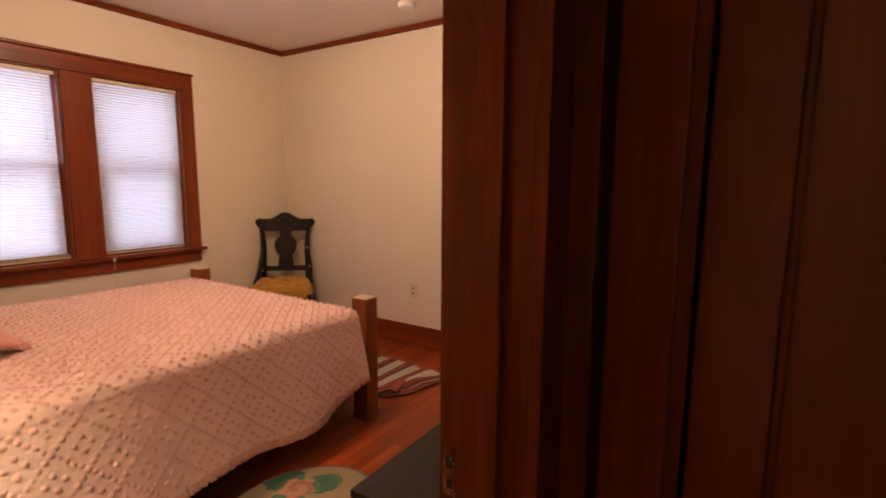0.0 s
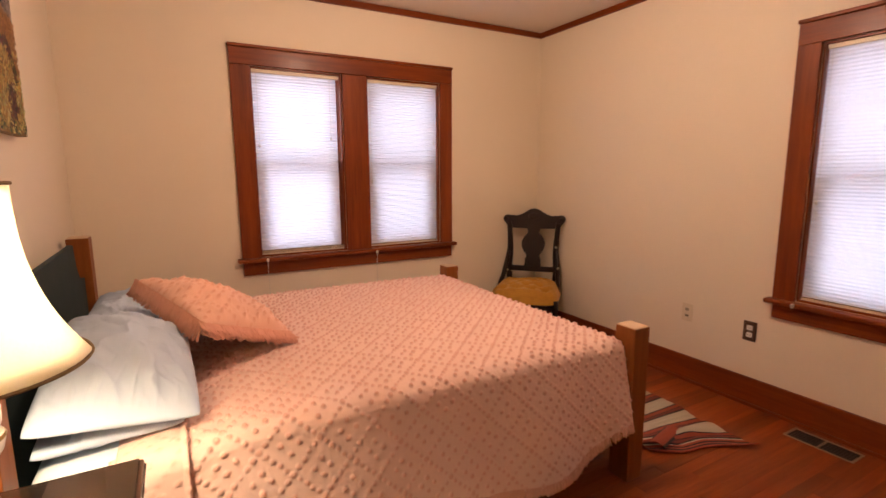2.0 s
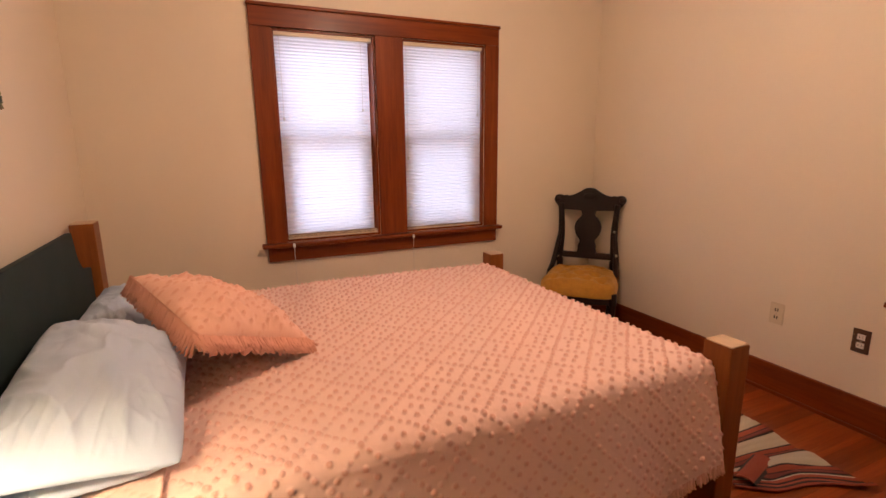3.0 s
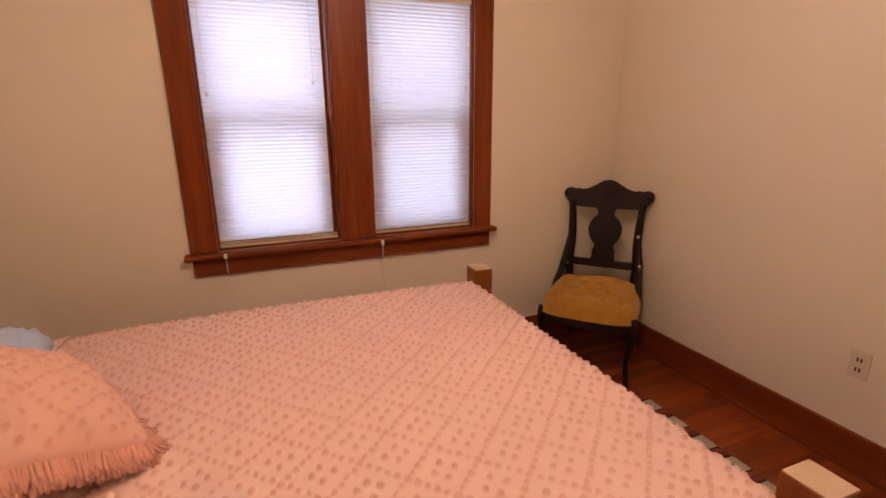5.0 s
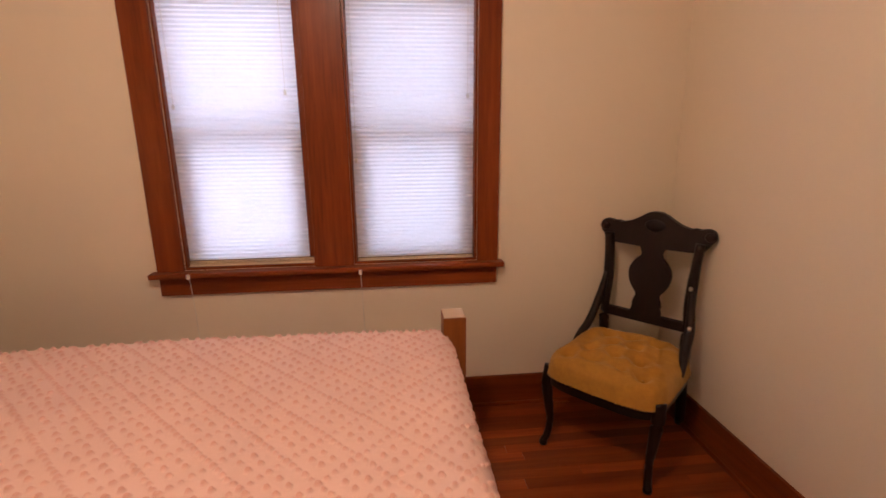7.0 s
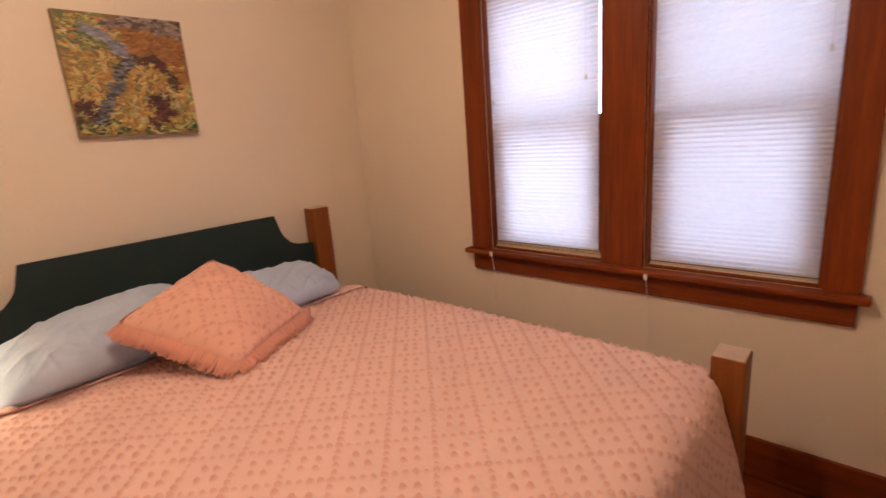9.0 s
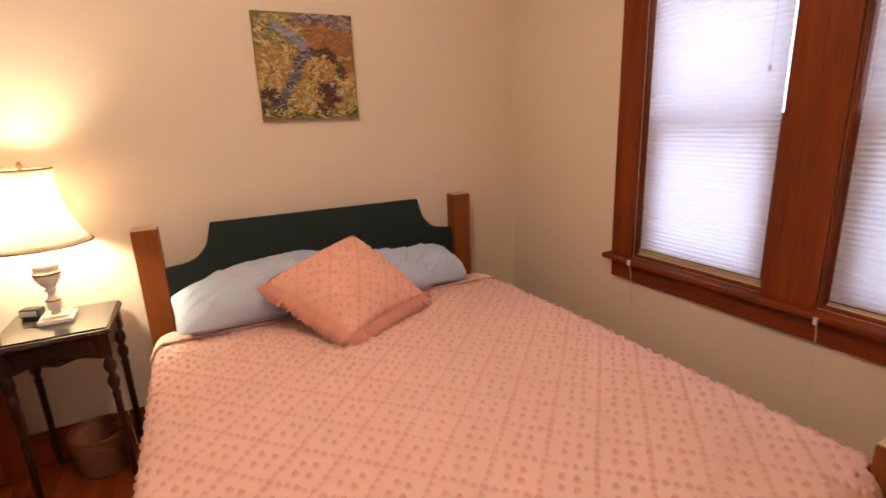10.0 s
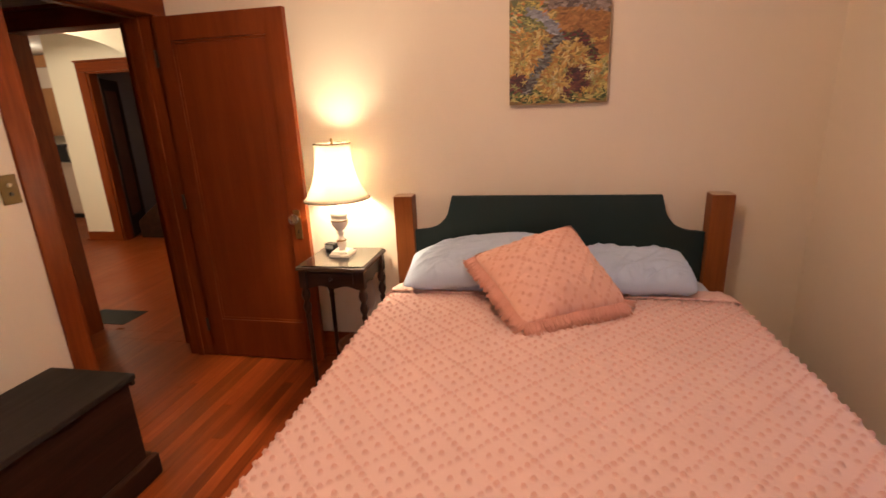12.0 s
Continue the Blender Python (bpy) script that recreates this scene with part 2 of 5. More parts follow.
def part(name, bm, material, parent=None, label="", smooth=False):
    """Links a bmesh as one mesh object, under a thing or a part."""
    me = bpy.data.meshes.new(name)
    bmesh.ops.recalc_face_normals(bm, faces=bm.faces)
    bm.to_mesh(me)
    bm.free()
    me.materials.append(material)
    if smooth:
        for p in me.polygons:
            p.use_smooth = True
    ob = new(name, me)
    if parent is not None:
        ob.parent = parent
    if label:
        ob["label"] = label
    return ob


def thing(name, label, category, at=(0, 0, 0), group="", kind="", m=None):
    ob = new(name)
    ob.empty_display_size = 0.05
    ob.matrix_world = m if m is not None else Matrix.Translation(at)
    return tagged(ob, label, category, group, kind)


def box(bm, x0, x1, y0, y1, z0, z1, bevel=0.0):
    m = Matrix.LocRotScale(((x0 + x1) / 2, (y0 + y1) / 2, (z0 + z1) / 2), None, (x1 - x0, y1 - y0, z1 - z0))
    r = bmesh.ops.create_cube(bm, size=1, matrix=m)
    if bevel:
        edges = list({e for v in r["verts"] for e in v.link_edges})
        bmesh.ops.bevel(bm, geom=edges, offset=bevel, segments=2, profile=0.6, affect="EDGES")
    return bm


def boxes(*rows, bevel=0.0):
    bm = bmesh.new()
    for r in rows:
        box(bm, *r, bevel=bevel)
    return bm


def lathe(profile, seg=24, at=(0, 0, 0), bm=None, squash=1.0):
    """Turns (radius, height) pairs about a vertical axis."""
    bm = bm or bmesh.new()
    rings = []
    for r, z in profile:
        rings.append([bm.verts.new((at[0] + r * math.cos(2 * math.pi * i / seg), at[1] + squash * r * math.sin(2 * math.pi * i / seg), at[2] + z)) for i in range(seg)])
    for a, b in zip(rings, rings[1:]):
        for i in range(seg):
            bm.faces.new((a[i], a[(i + 1) % seg], b[(i + 1) % seg], b[i]))
    if profile[0][0] > 1e-4:
        bm.faces.new(rings[0])
    if profile[-1][0] > 1e-4:
        bm.faces.new(rings[-1])
    return bm


def tube(bm, pts, radii, seg=8, flat=1.0):
    """A round or flattened bar along a list of points."""
    pts = [Vector(p) for p in pts]
    if not hasattr(radii, "__len__"):
        radii = [radii] * len(pts)
    rings = []
    for i, p in enumerate(pts):
        d = (pts[min(i + 1, len(pts) - 1)] - pts[max(i - 1, 0)]).normalized()
        side = d.cross(Vector((0, 0, 1)))
        side = side.normalized() if side.length > 1e-3 else Vector((1, 0, 0))
        up = side.cross(d).normalized()
        rings.append([bm.verts.new(p + radii[i] * (math.cos(2 * math.pi * k / seg) * side + flat * math.sin(2 * math.pi * k / seg) * up)) for k in range(seg)])
    for a, b in zip(rings, rings[1:]):
        for k in range(seg):
            bm.faces.new((a[k], a[(k + 1) % seg], b[(k + 1) % seg], b[k]))
    bm.faces.new(rings[0])
    bm.faces.new(rings[-1])
    return bm


def slab(outline, depth, to_world, bevel=0.0):
    """A flat outline (a, b) given thickness; to_world maps (a, b, d) to a place."""
    bm = bmesh.new()
    front = [bm.verts.new(to_world(a, b, 0)) for a, b in outline]
    back = [bm.verts.new(to_world(a, b, depth)) for a, b in outline]
    bm.faces.new(front)
    bm.faces.new(back)
    k = len(outline)
    for i in range(k):
        bm.faces.new((front[i], front[(i + 1) % k], back[(i + 1) % k], back[i]))
    if bevel:
        rim = [e for e in bm.edges if all(v in front for v in e.verts) or all(v in back for v in e.verts)]
        bmesh.ops.bevel(bm, geom=rim, offset=bevel, segments=2, profile=0.6, affect="EDGES")
    return bm


def curve(points, steps):
    """A smooth line through 2D or 3D points (Catmull-Rom)."""
    p = [Vector(q) for q in points]
    out = []
    for i in range(len(p) - 1):
        a, b, c, d = p[max(i - 1, 0)], p[i], p[i + 1], p[min(i + 2, len(p) - 1)]
        for k in range(steps):
            t = k / steps
            out.append(0.5 * (2 * b + (c - a) * t + (2 * a - 5 * b + 4 * c - d) * t * t + (3 * b - a - 3 * c + d) * t ** 3))
    out.append(p[-1])
    return [tuple(q) for q in out]


# ---- the room ----
XE, YS, ZC = 3.362, -3.38, 2.52      # east wall, south wall, ceiling
T = 0.16                             # thickness of the walls
HALL_S, FAR_X = -9.6, -2.56


def structure(name, bm, material, label, category):
    return tagged(part(name, bm, material), label, category, kind="structure")


W1 = ((0.99, 1.588), (1.768, 2.362), 0.80, 2.03)     # two openings in the north wall, sill and head
W2 = (-2.80, -2.122, 0.665, 1.98)                    # opening in the east wall
DX0, DX1, DZ = 0.10, 0.895, 2.04                     # bedroom doorway in the south wall
HY0, HY1 = -4.51, -3.70                              # hall doorway in the west wall

structure("wall_north", boxes((-T, W1[0][0], 0, T, 0, ZC + 0.1), (W1[0][0], W1[1][1], 0, T, 0, W1[2]), (W1[0][0], W1[1][1], 0, T, W1[3], ZC + 0.1),
          (W1[0][1], W1[1][0], 0, T, W1[2], W1[3]), (W1[1][1], XE + T, 0, T, 0, ZC + 0.1)), WALL, "cream painted plaster wall with a double window", "wall")
structure("wall_east", boxes((XE, XE + T, W2[1], 0, 0, ZC + 0.1), (XE, XE + T, W2[0], W2[1], 0, W2[2]), (XE, XE + T, W2[0], W2[1], W2[3], ZC + 0.1),
          (XE, XE + T, YS - T, W2[0], 0, ZC + 0.1)), WALL, "cream painted plaster wall with a single window", "wall")
structure("wall_west", boxes((-T, 0, YS, 0, 0, ZC + 0.1)), WALL, "cream painted plaster wall behind the bed", "wall")
structure("wall_south", boxes((-T, DX0 - 0.02, YS - T, YS, 0, ZC + 0.1), (DX0 - 0.02, DX1 + 0.02, YS - T, YS, DZ + 0.02, ZC + 0.1),
          (DX1 + 0.02, XE, YS - T, YS, 0, ZC + 0.1)), WALL, "cream painted plaster wall with the doorway", "wall")
structure("ceiling", boxes((-T, XE + T, YS - T, T, ZC, ZC + 0.08)), CEILING, "pale painted plaster ceiling", "ceiling")
structure("wall_hall_west", boxes((-0.17, -0.05, HALL_S, HY0 - 0.02, 0, ZC + 0.1), (-0.17, -0.05, HY0 - 0.02, HY1 + 0.02, DZ + 0.02, ZC + 0.1),
          (-0.17, -0.05, HY1 + 0.02, YS - T, 0, ZC + 0.1)), HALL_WALL, "pale hall wall with an open doorway", "wall")
# Dark wood on these two hall walls is added to cut bounced light
structure("wall_hall_east", boxes((1.03, 1.13, -4.75, -4.53, 0, ZC + 0.1), (1.03, 1.13, -4.53, -3.724, DZ, ZC + 0.1), (1.03, 1.13, -3.724, YS - T, 0, ZC + 0.1)), DOOR_Z, "hall wall with a closet doorway, wood-lined to cut bounced light", "wall")
structure("wall_hall_south", boxes((-0.05, 1.13, -4.85, -4.75, 0, ZC + 0.1)), DOOR_Z, "unseen end wall of the small hall, darkened to cut bounced light", "wall")
structure("ceiling_hall", boxes((-0.05, 1.13, -4.85, YS - T, ZC, ZC + 0.08), (-6.0, -0.05, HALL_S, YS - T, ZC, ZC + 0.08)), CEILING, "pale ceiling of the hall and kitchen", "ceiling")
structure("wall_far_room_north", boxes((-2.68, -0.17, YS - T - 0.1, YS - T, 0, ZC + 0.1)), HALL_WALL, "pale wall of the next room", "wall")
FD0, FD1, FDZ = -6.56, -5.76, 2.06
structure("wall_far_room_west", boxes((FAR_X - 0.12, FAR_X, -7.09, FD0, 0, ZC + 0.1), (FAR_X - 0.12, FAR_X, FD0, FD1, FDZ, ZC + 0.1), (FAR_X - 0.12, FAR_X, FD1, YS - T, 0, ZC + 0.1)),
          HALL_WALL, "pale wall of the next room with a stair doorway", "wall")
structure("wall_stair", boxes((-3.9, -3.8, -7.0, -4.8, 0, ZC + 0.1), (-3.8, FAR_X - 0.12, -7.1, -7.0, 0, ZC + 0.1), (-3.8, FAR_X - 0.12, -4.8, -4.7, 0, ZC + 0.1)), GREY_WALL, "bluish grey painted stairwell wall", "wall")
AY, AW, AS, AR = -6.2, 1.66, 1.53, 0.81               # arch: middle, half width, spring, rise
arch_line = [(AY + AW * math.cos(radians(a)), AS + AR * math.sin(radians(a))) for a in range(0, 181, 6)]
structure("wall_arch", slab([(YS - T - 0.1, 0), (AY + AW, 0)] + arch_line + [(AY - AW, 0), (HALL_S, 0), (HALL_S, ZC), (YS - T - 0.1, ZC)], 0.14, lambda a, b, d: (-1.43 - d, a, b)),
          HALL_WALL, "pale plaster wall with a wide arched opening", "wall")
structure("wall_kitchen", boxes((-4.5, -4.4, HALL_S, -7.1, 0, ZC + 0.1), (-4.4, -0.17, HALL_S - 0.1, HALL_S, 0, ZC + 0.1), (-4.4, -3.9, -7.1, -7.0, 0, ZC + 0.1)), HALL_WALL, "pale kitchen wall", "wall")
structure("ground", boxes((-400, 400, -400, 400, -0.9, -0.6)), GROUND, "grass ground outside the house", "ground")

# floor: a base sheet under the strips
FLOOR = structure("floor", boxes((-T, XE + T, YS - T, T, -0.12, -0.012), (-0.17, 1.03 + T, -4.75 - T, YS - T, -0.12, -0.012), (-2.68, -0.17, HALL_S - 0.1, YS - T, -0.12, -0.012),
                                (-4.5, -2.68, HALL_S - 0.1, -7.0, -0.12, -0.012), (-3.9, -2.68, -7.0, -4.7, -0.12, -0.012)), OAK, "glossy orange-brown oak strip floor", "floor")

# ---- trim ----


def casing_door(name, x_lo, x_hi, z_top, place, label, mats, w=0.105, reveal=0.0, thick=0.022):
    """Flat casings round one face of a doorway; place maps (along, out, z) boxes to the wall."""
    t = thing(name, label, "door casing", kind="structure")
    for nm, a0, a1, z0, z1, mt in (("side_casing", x_lo - w, x_lo, 0, z_top, mats[1]), ("side_casing", x_hi + reveal, x_hi + w + 0.5 * reveal, 0, z_top, mats[1]),
                                   ("head_casing", x_lo - w, x_hi + w, z_top + 0.001, z_top + 0.11, mats[0]), ("cap", x_lo - w - 0.012, x_hi + w + 0.012, z_top + 0.111, z_top + 0.13, mats[0])):
        out = thick if nm != "cap" else thick + 0.014
        part(nm, box(bmesh.new(), *place(a0, a1, out), z0, z1, 0.003), mt, t)
    return t


casing_door("door_casing", DX0, DX1, DZ, lambda a, b, o: (a, b, YS, YS + o), "reddish-brown stained wood casing round the bedroom doorway", (TRIM_X, TRIM_Z), reveal=0.026, thick=0.014)
casing_door("door_casing", DX0, DX1, DZ, lambda a, b, o: (a, b, YS - T - o, YS - T), "dark stained wood casing on the hall face of the doorway", (TRIM_X, TRIM_Z))
casing_door("door_casing", HY0, HY1 - 0.001, DZ, lambda a, b, o: (-0.05, -0.05 + o, a, b), "dark stained wood casing round the hall doorway", (TRIM_Y, TRIM_Z))
casing_door("door_casing", FD0, FD1, FDZ, lambda a, b, o: (FAR_X, FAR_X + o, a, b), "brown wood casing round the stair doorway", (TRIM_Y, TRIM_Z), 0.12)
casing_door("door_casing", -4.52, -3.724, DZ - 0.01, lambda a, b, o: (1.03 - o, 1.03, a, b), "dark stained wood casing round the closet door", (TRIM_Y, TRIM_Z), 0.100)


def jambs(name, label, rows):
    t = thing(name, label, "door frame", kind="structure")
    for nm, dims, mt in rows:
        part(nm, box(bmesh.new(), *dims, 0.0008), mt, t)
    return t


dj = jambs("door_frame", "stained wood jambs and stops of the bedroom doorway", (
    ("jamb", (DX0 - 0.02, DX0, YS - T, YS, 0, DZ), TRIM_Z), ("jamb", (DX1, DX1 + 0.02, YS - T, YS, 0, DZ), TRIM_Z), ("head_jamb", (DX0 - 0.02, DX1 + 0.02, YS - T, YS, DZ, DZ + 0.02), TRIM_X),
    ("stop", (DX0, DX0 + 0.012, YS - 0.115, YS - 0.08, 0, DZ), TRIM_Z), ("stop", (DX1 - 0.012, DX1, YS - 0.115, YS - 0.08, 0, DZ), TRIM_Z), ("stop", (DX0 + 0.012, DX1 - 0.012, YS - 0.115, YS - 0.08, DZ - 0.012, DZ), TRIM_X)))
strike = part("strike_plate", boxes((DX1 - 0.002, DX1 + 0.001, YS - 0.034, YS - 0.008, 0.785, 0.875), bevel=0.001), NICKEL, dj, "worn metal strike plate")
part("keeper_hole", boxes((DX1 - 0.0035, DX1 - 0.002, YS - 0.028, YS - 0.014, 0.838, 0.858), (DX1 - 0.0035, DX1 - 0.002, YS - 0.026, YS - 0.016, 0.800, 0.816)), DUCT, strike)
jambs("door_frame", "stained wood jambs of the hall doorway", (
    ("jamb", (-0.17, -0.05, HY0 - 0.02, HY0, 0, DZ), TRIM_Z), ("jamb", (-0.17, -0.05, HY1, HY1 + 0.02, 0, DZ), TRIM_Z), ("head_jamb", (-0.17, -0.05, HY0 - 0.02, HY1 + 0.02, DZ, DZ + 0.02), TRIM_Y)))
jambs("door_frame", "wood jambs of the stair doorway", (
    ("jamb", (FAR_X - 0.12, FAR_X, FD0 - 0.001, FD0 + 0.02, 0, FDZ), TRIM_Z), ("jamb", (FAR_X - 0.12, FAR_X, FD1 - 0.02, FD1, 0, FDZ), TRIM_Z), ("head_jamb", (FAR_X - 0.12, FAR_X, FD0 + 0.02, FD1 - 0.02, FDZ - 0.02, FDZ), TRIM_Y)))


def panel_door(name, label, width, height, thick, m, mat, side=1, stile=0.105, top=0.125, low=0.26):
    """One-panel door, hinge edge at the origin, width along +x, thickness along y."""
    t = thing(name, label, "door", m=m, kind="structure")
    part("stile", box(bmesh.new(), 0, stile, 0, thick, 0.008, height, 0.002), mat, t)
    part("stile", box(bmesh.new(), width - stile, width, 0, thick, 0.008, height, 0.002), mat, t)
    part("rail", box(bmesh.new(), stile, width - stile, 0, thick, height - top, height, 0.002), mat, t)
    part("rail", box(bmesh.new(), stile, width - stile, 0, thick, 0.008, low, 0.002), mat, t)
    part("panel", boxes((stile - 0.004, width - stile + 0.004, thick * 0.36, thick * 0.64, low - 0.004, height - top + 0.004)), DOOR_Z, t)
    bm = bmesh.new()
    for x0, x1, z0, z1 in ((stile, stile + 0.014, low, height - top), (width - stile - 0.014, width - stile, low, height - top), (stile + 0.014, width - stile - 0.014, low, low + 0.014),
                           (stile + 0.014, width - stile - 0.014, height - top - 0.014, height - top)):
        box(bm, x0, x1, thick * 0.2, thick * 0.8, z0, z1, 0.004)
    part("panel_moulding", bm, mat, t)
    return t


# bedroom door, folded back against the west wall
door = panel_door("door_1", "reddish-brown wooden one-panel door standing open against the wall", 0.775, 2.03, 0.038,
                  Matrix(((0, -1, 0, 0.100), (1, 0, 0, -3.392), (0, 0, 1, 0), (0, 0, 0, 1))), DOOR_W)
lock = part("lock_plate", boxes((0.695, 0.738, -0.004, 0.0, 0.80, 0.97), bevel=0.0015), BRASS, door, "aged brass escutcheon plate")
part("keyhole", boxes((0.713, 0.719, -0.006, -0.004, 0.832, 0.852)), DUCT, lock)
KN = Matrix.Translation((0.716, 0, 0.925)) @ Matrix.Rotation(radians(90), 4, "X")
bm = lathe(((0.010, 0), (0.012, 0.022), (0.018, 0.026)), 16)
bm.transform(KN)
knob_neck = part("knob_neck", bm, BRASS, lock, "brass knob shank")
bm = lathe(((0.012, 0.0265), (0.024, 0.032), (0.030, 0.044), (0.029, 0.055), (0.018, 0.063)), 12)
bm.transform(KN)
part("glass_knob", bm, GLASS, door, "faceted clear glass door knob")
for z in (0.22, 1.02, 1.82):
    part("hinge", boxes((-0.010, 0.008, -0.005, 0.004, z - 0.045, z + 0.045), bevel=0.003), BROWN_PL, door, "dark brown butt hinge")
corner = thing("trim_board", "dark stained corner board and jambs beside the closet door", "trim", kind="structure")
part("corner_board", boxes((1.0005, 1.03, -3.603, YS - T, 0, 2.19), bevel=0.003), TRIM_Z, corner)
# Near-black strip stands in for the shade in the recess
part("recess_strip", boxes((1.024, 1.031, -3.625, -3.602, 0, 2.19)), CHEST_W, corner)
part("jamb", boxes((1.03, 1.13, -3.744, -3.724, 0, DZ)), TRIM_Z, corner)
part("jamb", boxes((1.03, 1.13, -4.54, -4.515, 0, DZ)), TRIM_Z, corner)
# Unseen board added to stop light through the closet door's gaps
part("backing", boxes((1.131, 1.15, -4.6, -3.6, 0, ZC)), TRIM_Z, corner)
panel_door("door_2", "stained closet door, shut, its wood toned down for shade", 0.765, 2.02, 0.035, Matrix(((0, 1, 0, 1.045), (1, 0, 0, -4.517), (0, 0, 1, 0), (0, 0, 0, 1))), DOOR_W)

# baseboards, shoe moulding and crown
BH = 0.165


def run(name, rows, mats, label, category):
    t = thing(name, label, category, kind="structure")
    for (nm, *dims), mt in zip(rows, mats):
        part(nm, box(bmesh.new(), *dims, 0.003), mt, t)


run("baseboard", (("board", 0.0, XE, -0.018, 0, 0, BH), ("shoe", 0.018, XE - 0.032, -0.032, -0.018, 0, 0.018)), (TRIM_X,) * 2, "reddish-brown stained wood baseboard under the double window", "baseboard")
run("baseboard", (("board", XE - 0.018, XE, YS, -0.018, 0, BH), ("shoe", XE - 0.032, XE - 0.018, YS, -0.018, 0, 0.018)), (TRIM_Y,) * 2, "reddish-brown stained wood baseboard along the east wall", "baseboard")
run("baseboard", (("board", 0, 0.018, YS, -0.018, 0, BH), ("shoe", 0.018, 0.032, YS, -0.032, 0, 0.018)), (TRIM_Y,) * 2, "reddish-brown stained wood baseboard behind the bed", "baseboard")
run("baseboard", (("board", DX1 + 0.106, XE - 0.018, YS, YS + 0.018, 0, BH), ("shoe", DX1 + 0.106, XE - 0.032, YS + 0.018, YS + 0.032, 0, 0.018)), (TRIM_X,) * 2, "reddish-brown stained wood baseboard behind the chest", "baseboard")
run("baseboard", (("board", FAR_X, FAR_X + 0.018, -7.09, FD0 - 0.121, 0, 0.12),), (TRIM_Y,), "dark wood baseboard in the next room", "baseboard")
run("trim", (("crown", 0, XE, -0.026, 0, ZC - 0.042, ZC - 0.002), ("crown", XE - 0.026, XE, YS, -0.026, ZC - 0.042, ZC - 0.002),
             ("crown", 0, 0.026, YS, -0.026, ZC - 0.042, ZC - 0.002), ("crown", 0.026, XE - 0.026, YS, YS + 0.026, ZC - 0.042, ZC - 0.002)),
    (TRIM_X, TRIM_Y, TRIM_Y, TRIM_X), "narrow reddish-brown picture moulding under the ceiling", "moulding")

# ---- windows ----


def window(name, label, openings, z0, z1, to_wall, mats, ends, apron_drop):
    """Casings, stool, apron, sashes, panes and jambs. to_wall maps (a0, a1, d0, d1) to x0, x1, y0, y1; d < 0 is into the room."""
    along, up = mats
    t = thing(name, label, "window", kind="structure")

    def bx(nm, a0, a1, d0, d1, lo, hi, mt, bevel=0.003, parent=None):
        return part(nm, box(bmesh.new(), *to_wall(a0, a1, d0, d1), lo, hi, bevel), mt, parent or t)

    lo_a, hi_a, cw_lo, cw_hi = openings[0][0], openings[-1][1], ends[0], ends[1]
    bx("side_casing", lo_a - cw_lo, lo_a, -0.022, -0.001, z0, z1, up)
    bx("side_casing", hi_a, hi_a + cw_hi, -0.022, -0.001, z0, z1, up)
    for (a, b), (c, d) in zip(openings, openings[1:]):
        bx("mullion_casing", b, c, -0.022, -0.001, z0, z1, up)
    bx("head_casing", lo_a - cw_lo, hi_a + cw_hi, -0.022, -0.001, z1 + 0.001, z1 + 0.105, along)
    bx("head_cap", lo_a - cw_lo - 0.006, hi_a + cw_hi + 0.006, -0.032, -0.001, z1 + 0.106, z1 + 0.125, along, 0.005)
    bx("window_sill", lo_a - cw_lo - 0.028, hi_a + cw_hi + 0.028, -0.058, 0.045, z0 - 0.026, z0 - 0.001, along, 0.007)
    bx("apron", lo_a - cw_lo + 0.004, hi_a + cw_hi - 0.004, -0.020, -0.001, z0 - apron_drop, z0 - 0.027, along)
    for a, b in openings:
        zm = (z0 + z1) / 2
        for nm, s0, s1, e0, e1, mt in (("jamb", a, a + 0.010, z0, z1, up), ("jamb", b - 0.010, b, z0, z1, up), ("head_jamb", a + 0.010, b - 0.010, z1 - 0.012, z1, along), ("sub_sill", a + 0.010, b - 0.010, z0, z0 + 0.012, along)):
            bx(nm, s0, s1, 0.001, 0.155, e0, e1, mt, 0.001)
        for d0, lo, hi in ((0.075, z0 + 0.012, zm + 0.025), (0.112, zm - 0.020, z1 - 0.012)):
            st = 0.080 if d0 < 0.1 else 0.048            # the upper sash has slimmer stiles
            s = bx("sash", a + 0.010, a + st, d0, d0 + 0.034, lo, hi, up, 0.002)
            for nm, p0, p1, q0, q1, mt in (("sash_stile", b - st, b - 0.010, lo, hi, up), ("sash_rail", a + st, b - st, lo, lo + 0.045, along), ("sash_rail", a + st, b - st, hi - 0.045, hi, along)):
                bx(nm, p0, p1, d0, d0 + 0.034, q0, q1, mt, 0.002, s)
            g = bx("pane", a + st - 0.002, b - st + 0.002, d0 + 0.014, d0 + 0.018, lo + 0.043, hi - 0.043, GLASS, 0, s)
            g.visible_shadow = False
    return t


north_map = lambda a0, a1, d0, d1: (a0, a1, d0, d1)
east_map = lambda a0, a1, d0, d1: (XE + d0, XE + d1, a0, a1)
window("window_1", "double-hung pair in reddish-brown wood casing, shades down", W1[:2], W1[2], W1[3], north_map, (TRIM_X, TRIM_Z), (0.119, 0.103), 0.115)
window("window_2", "single double-hung window in reddish-brown wood casing, shade down", (W2[:2],), W2[2], W2[3], east_map, (TRIM_Y, TRIM_Z), (0.110, 0.107), 0.110)


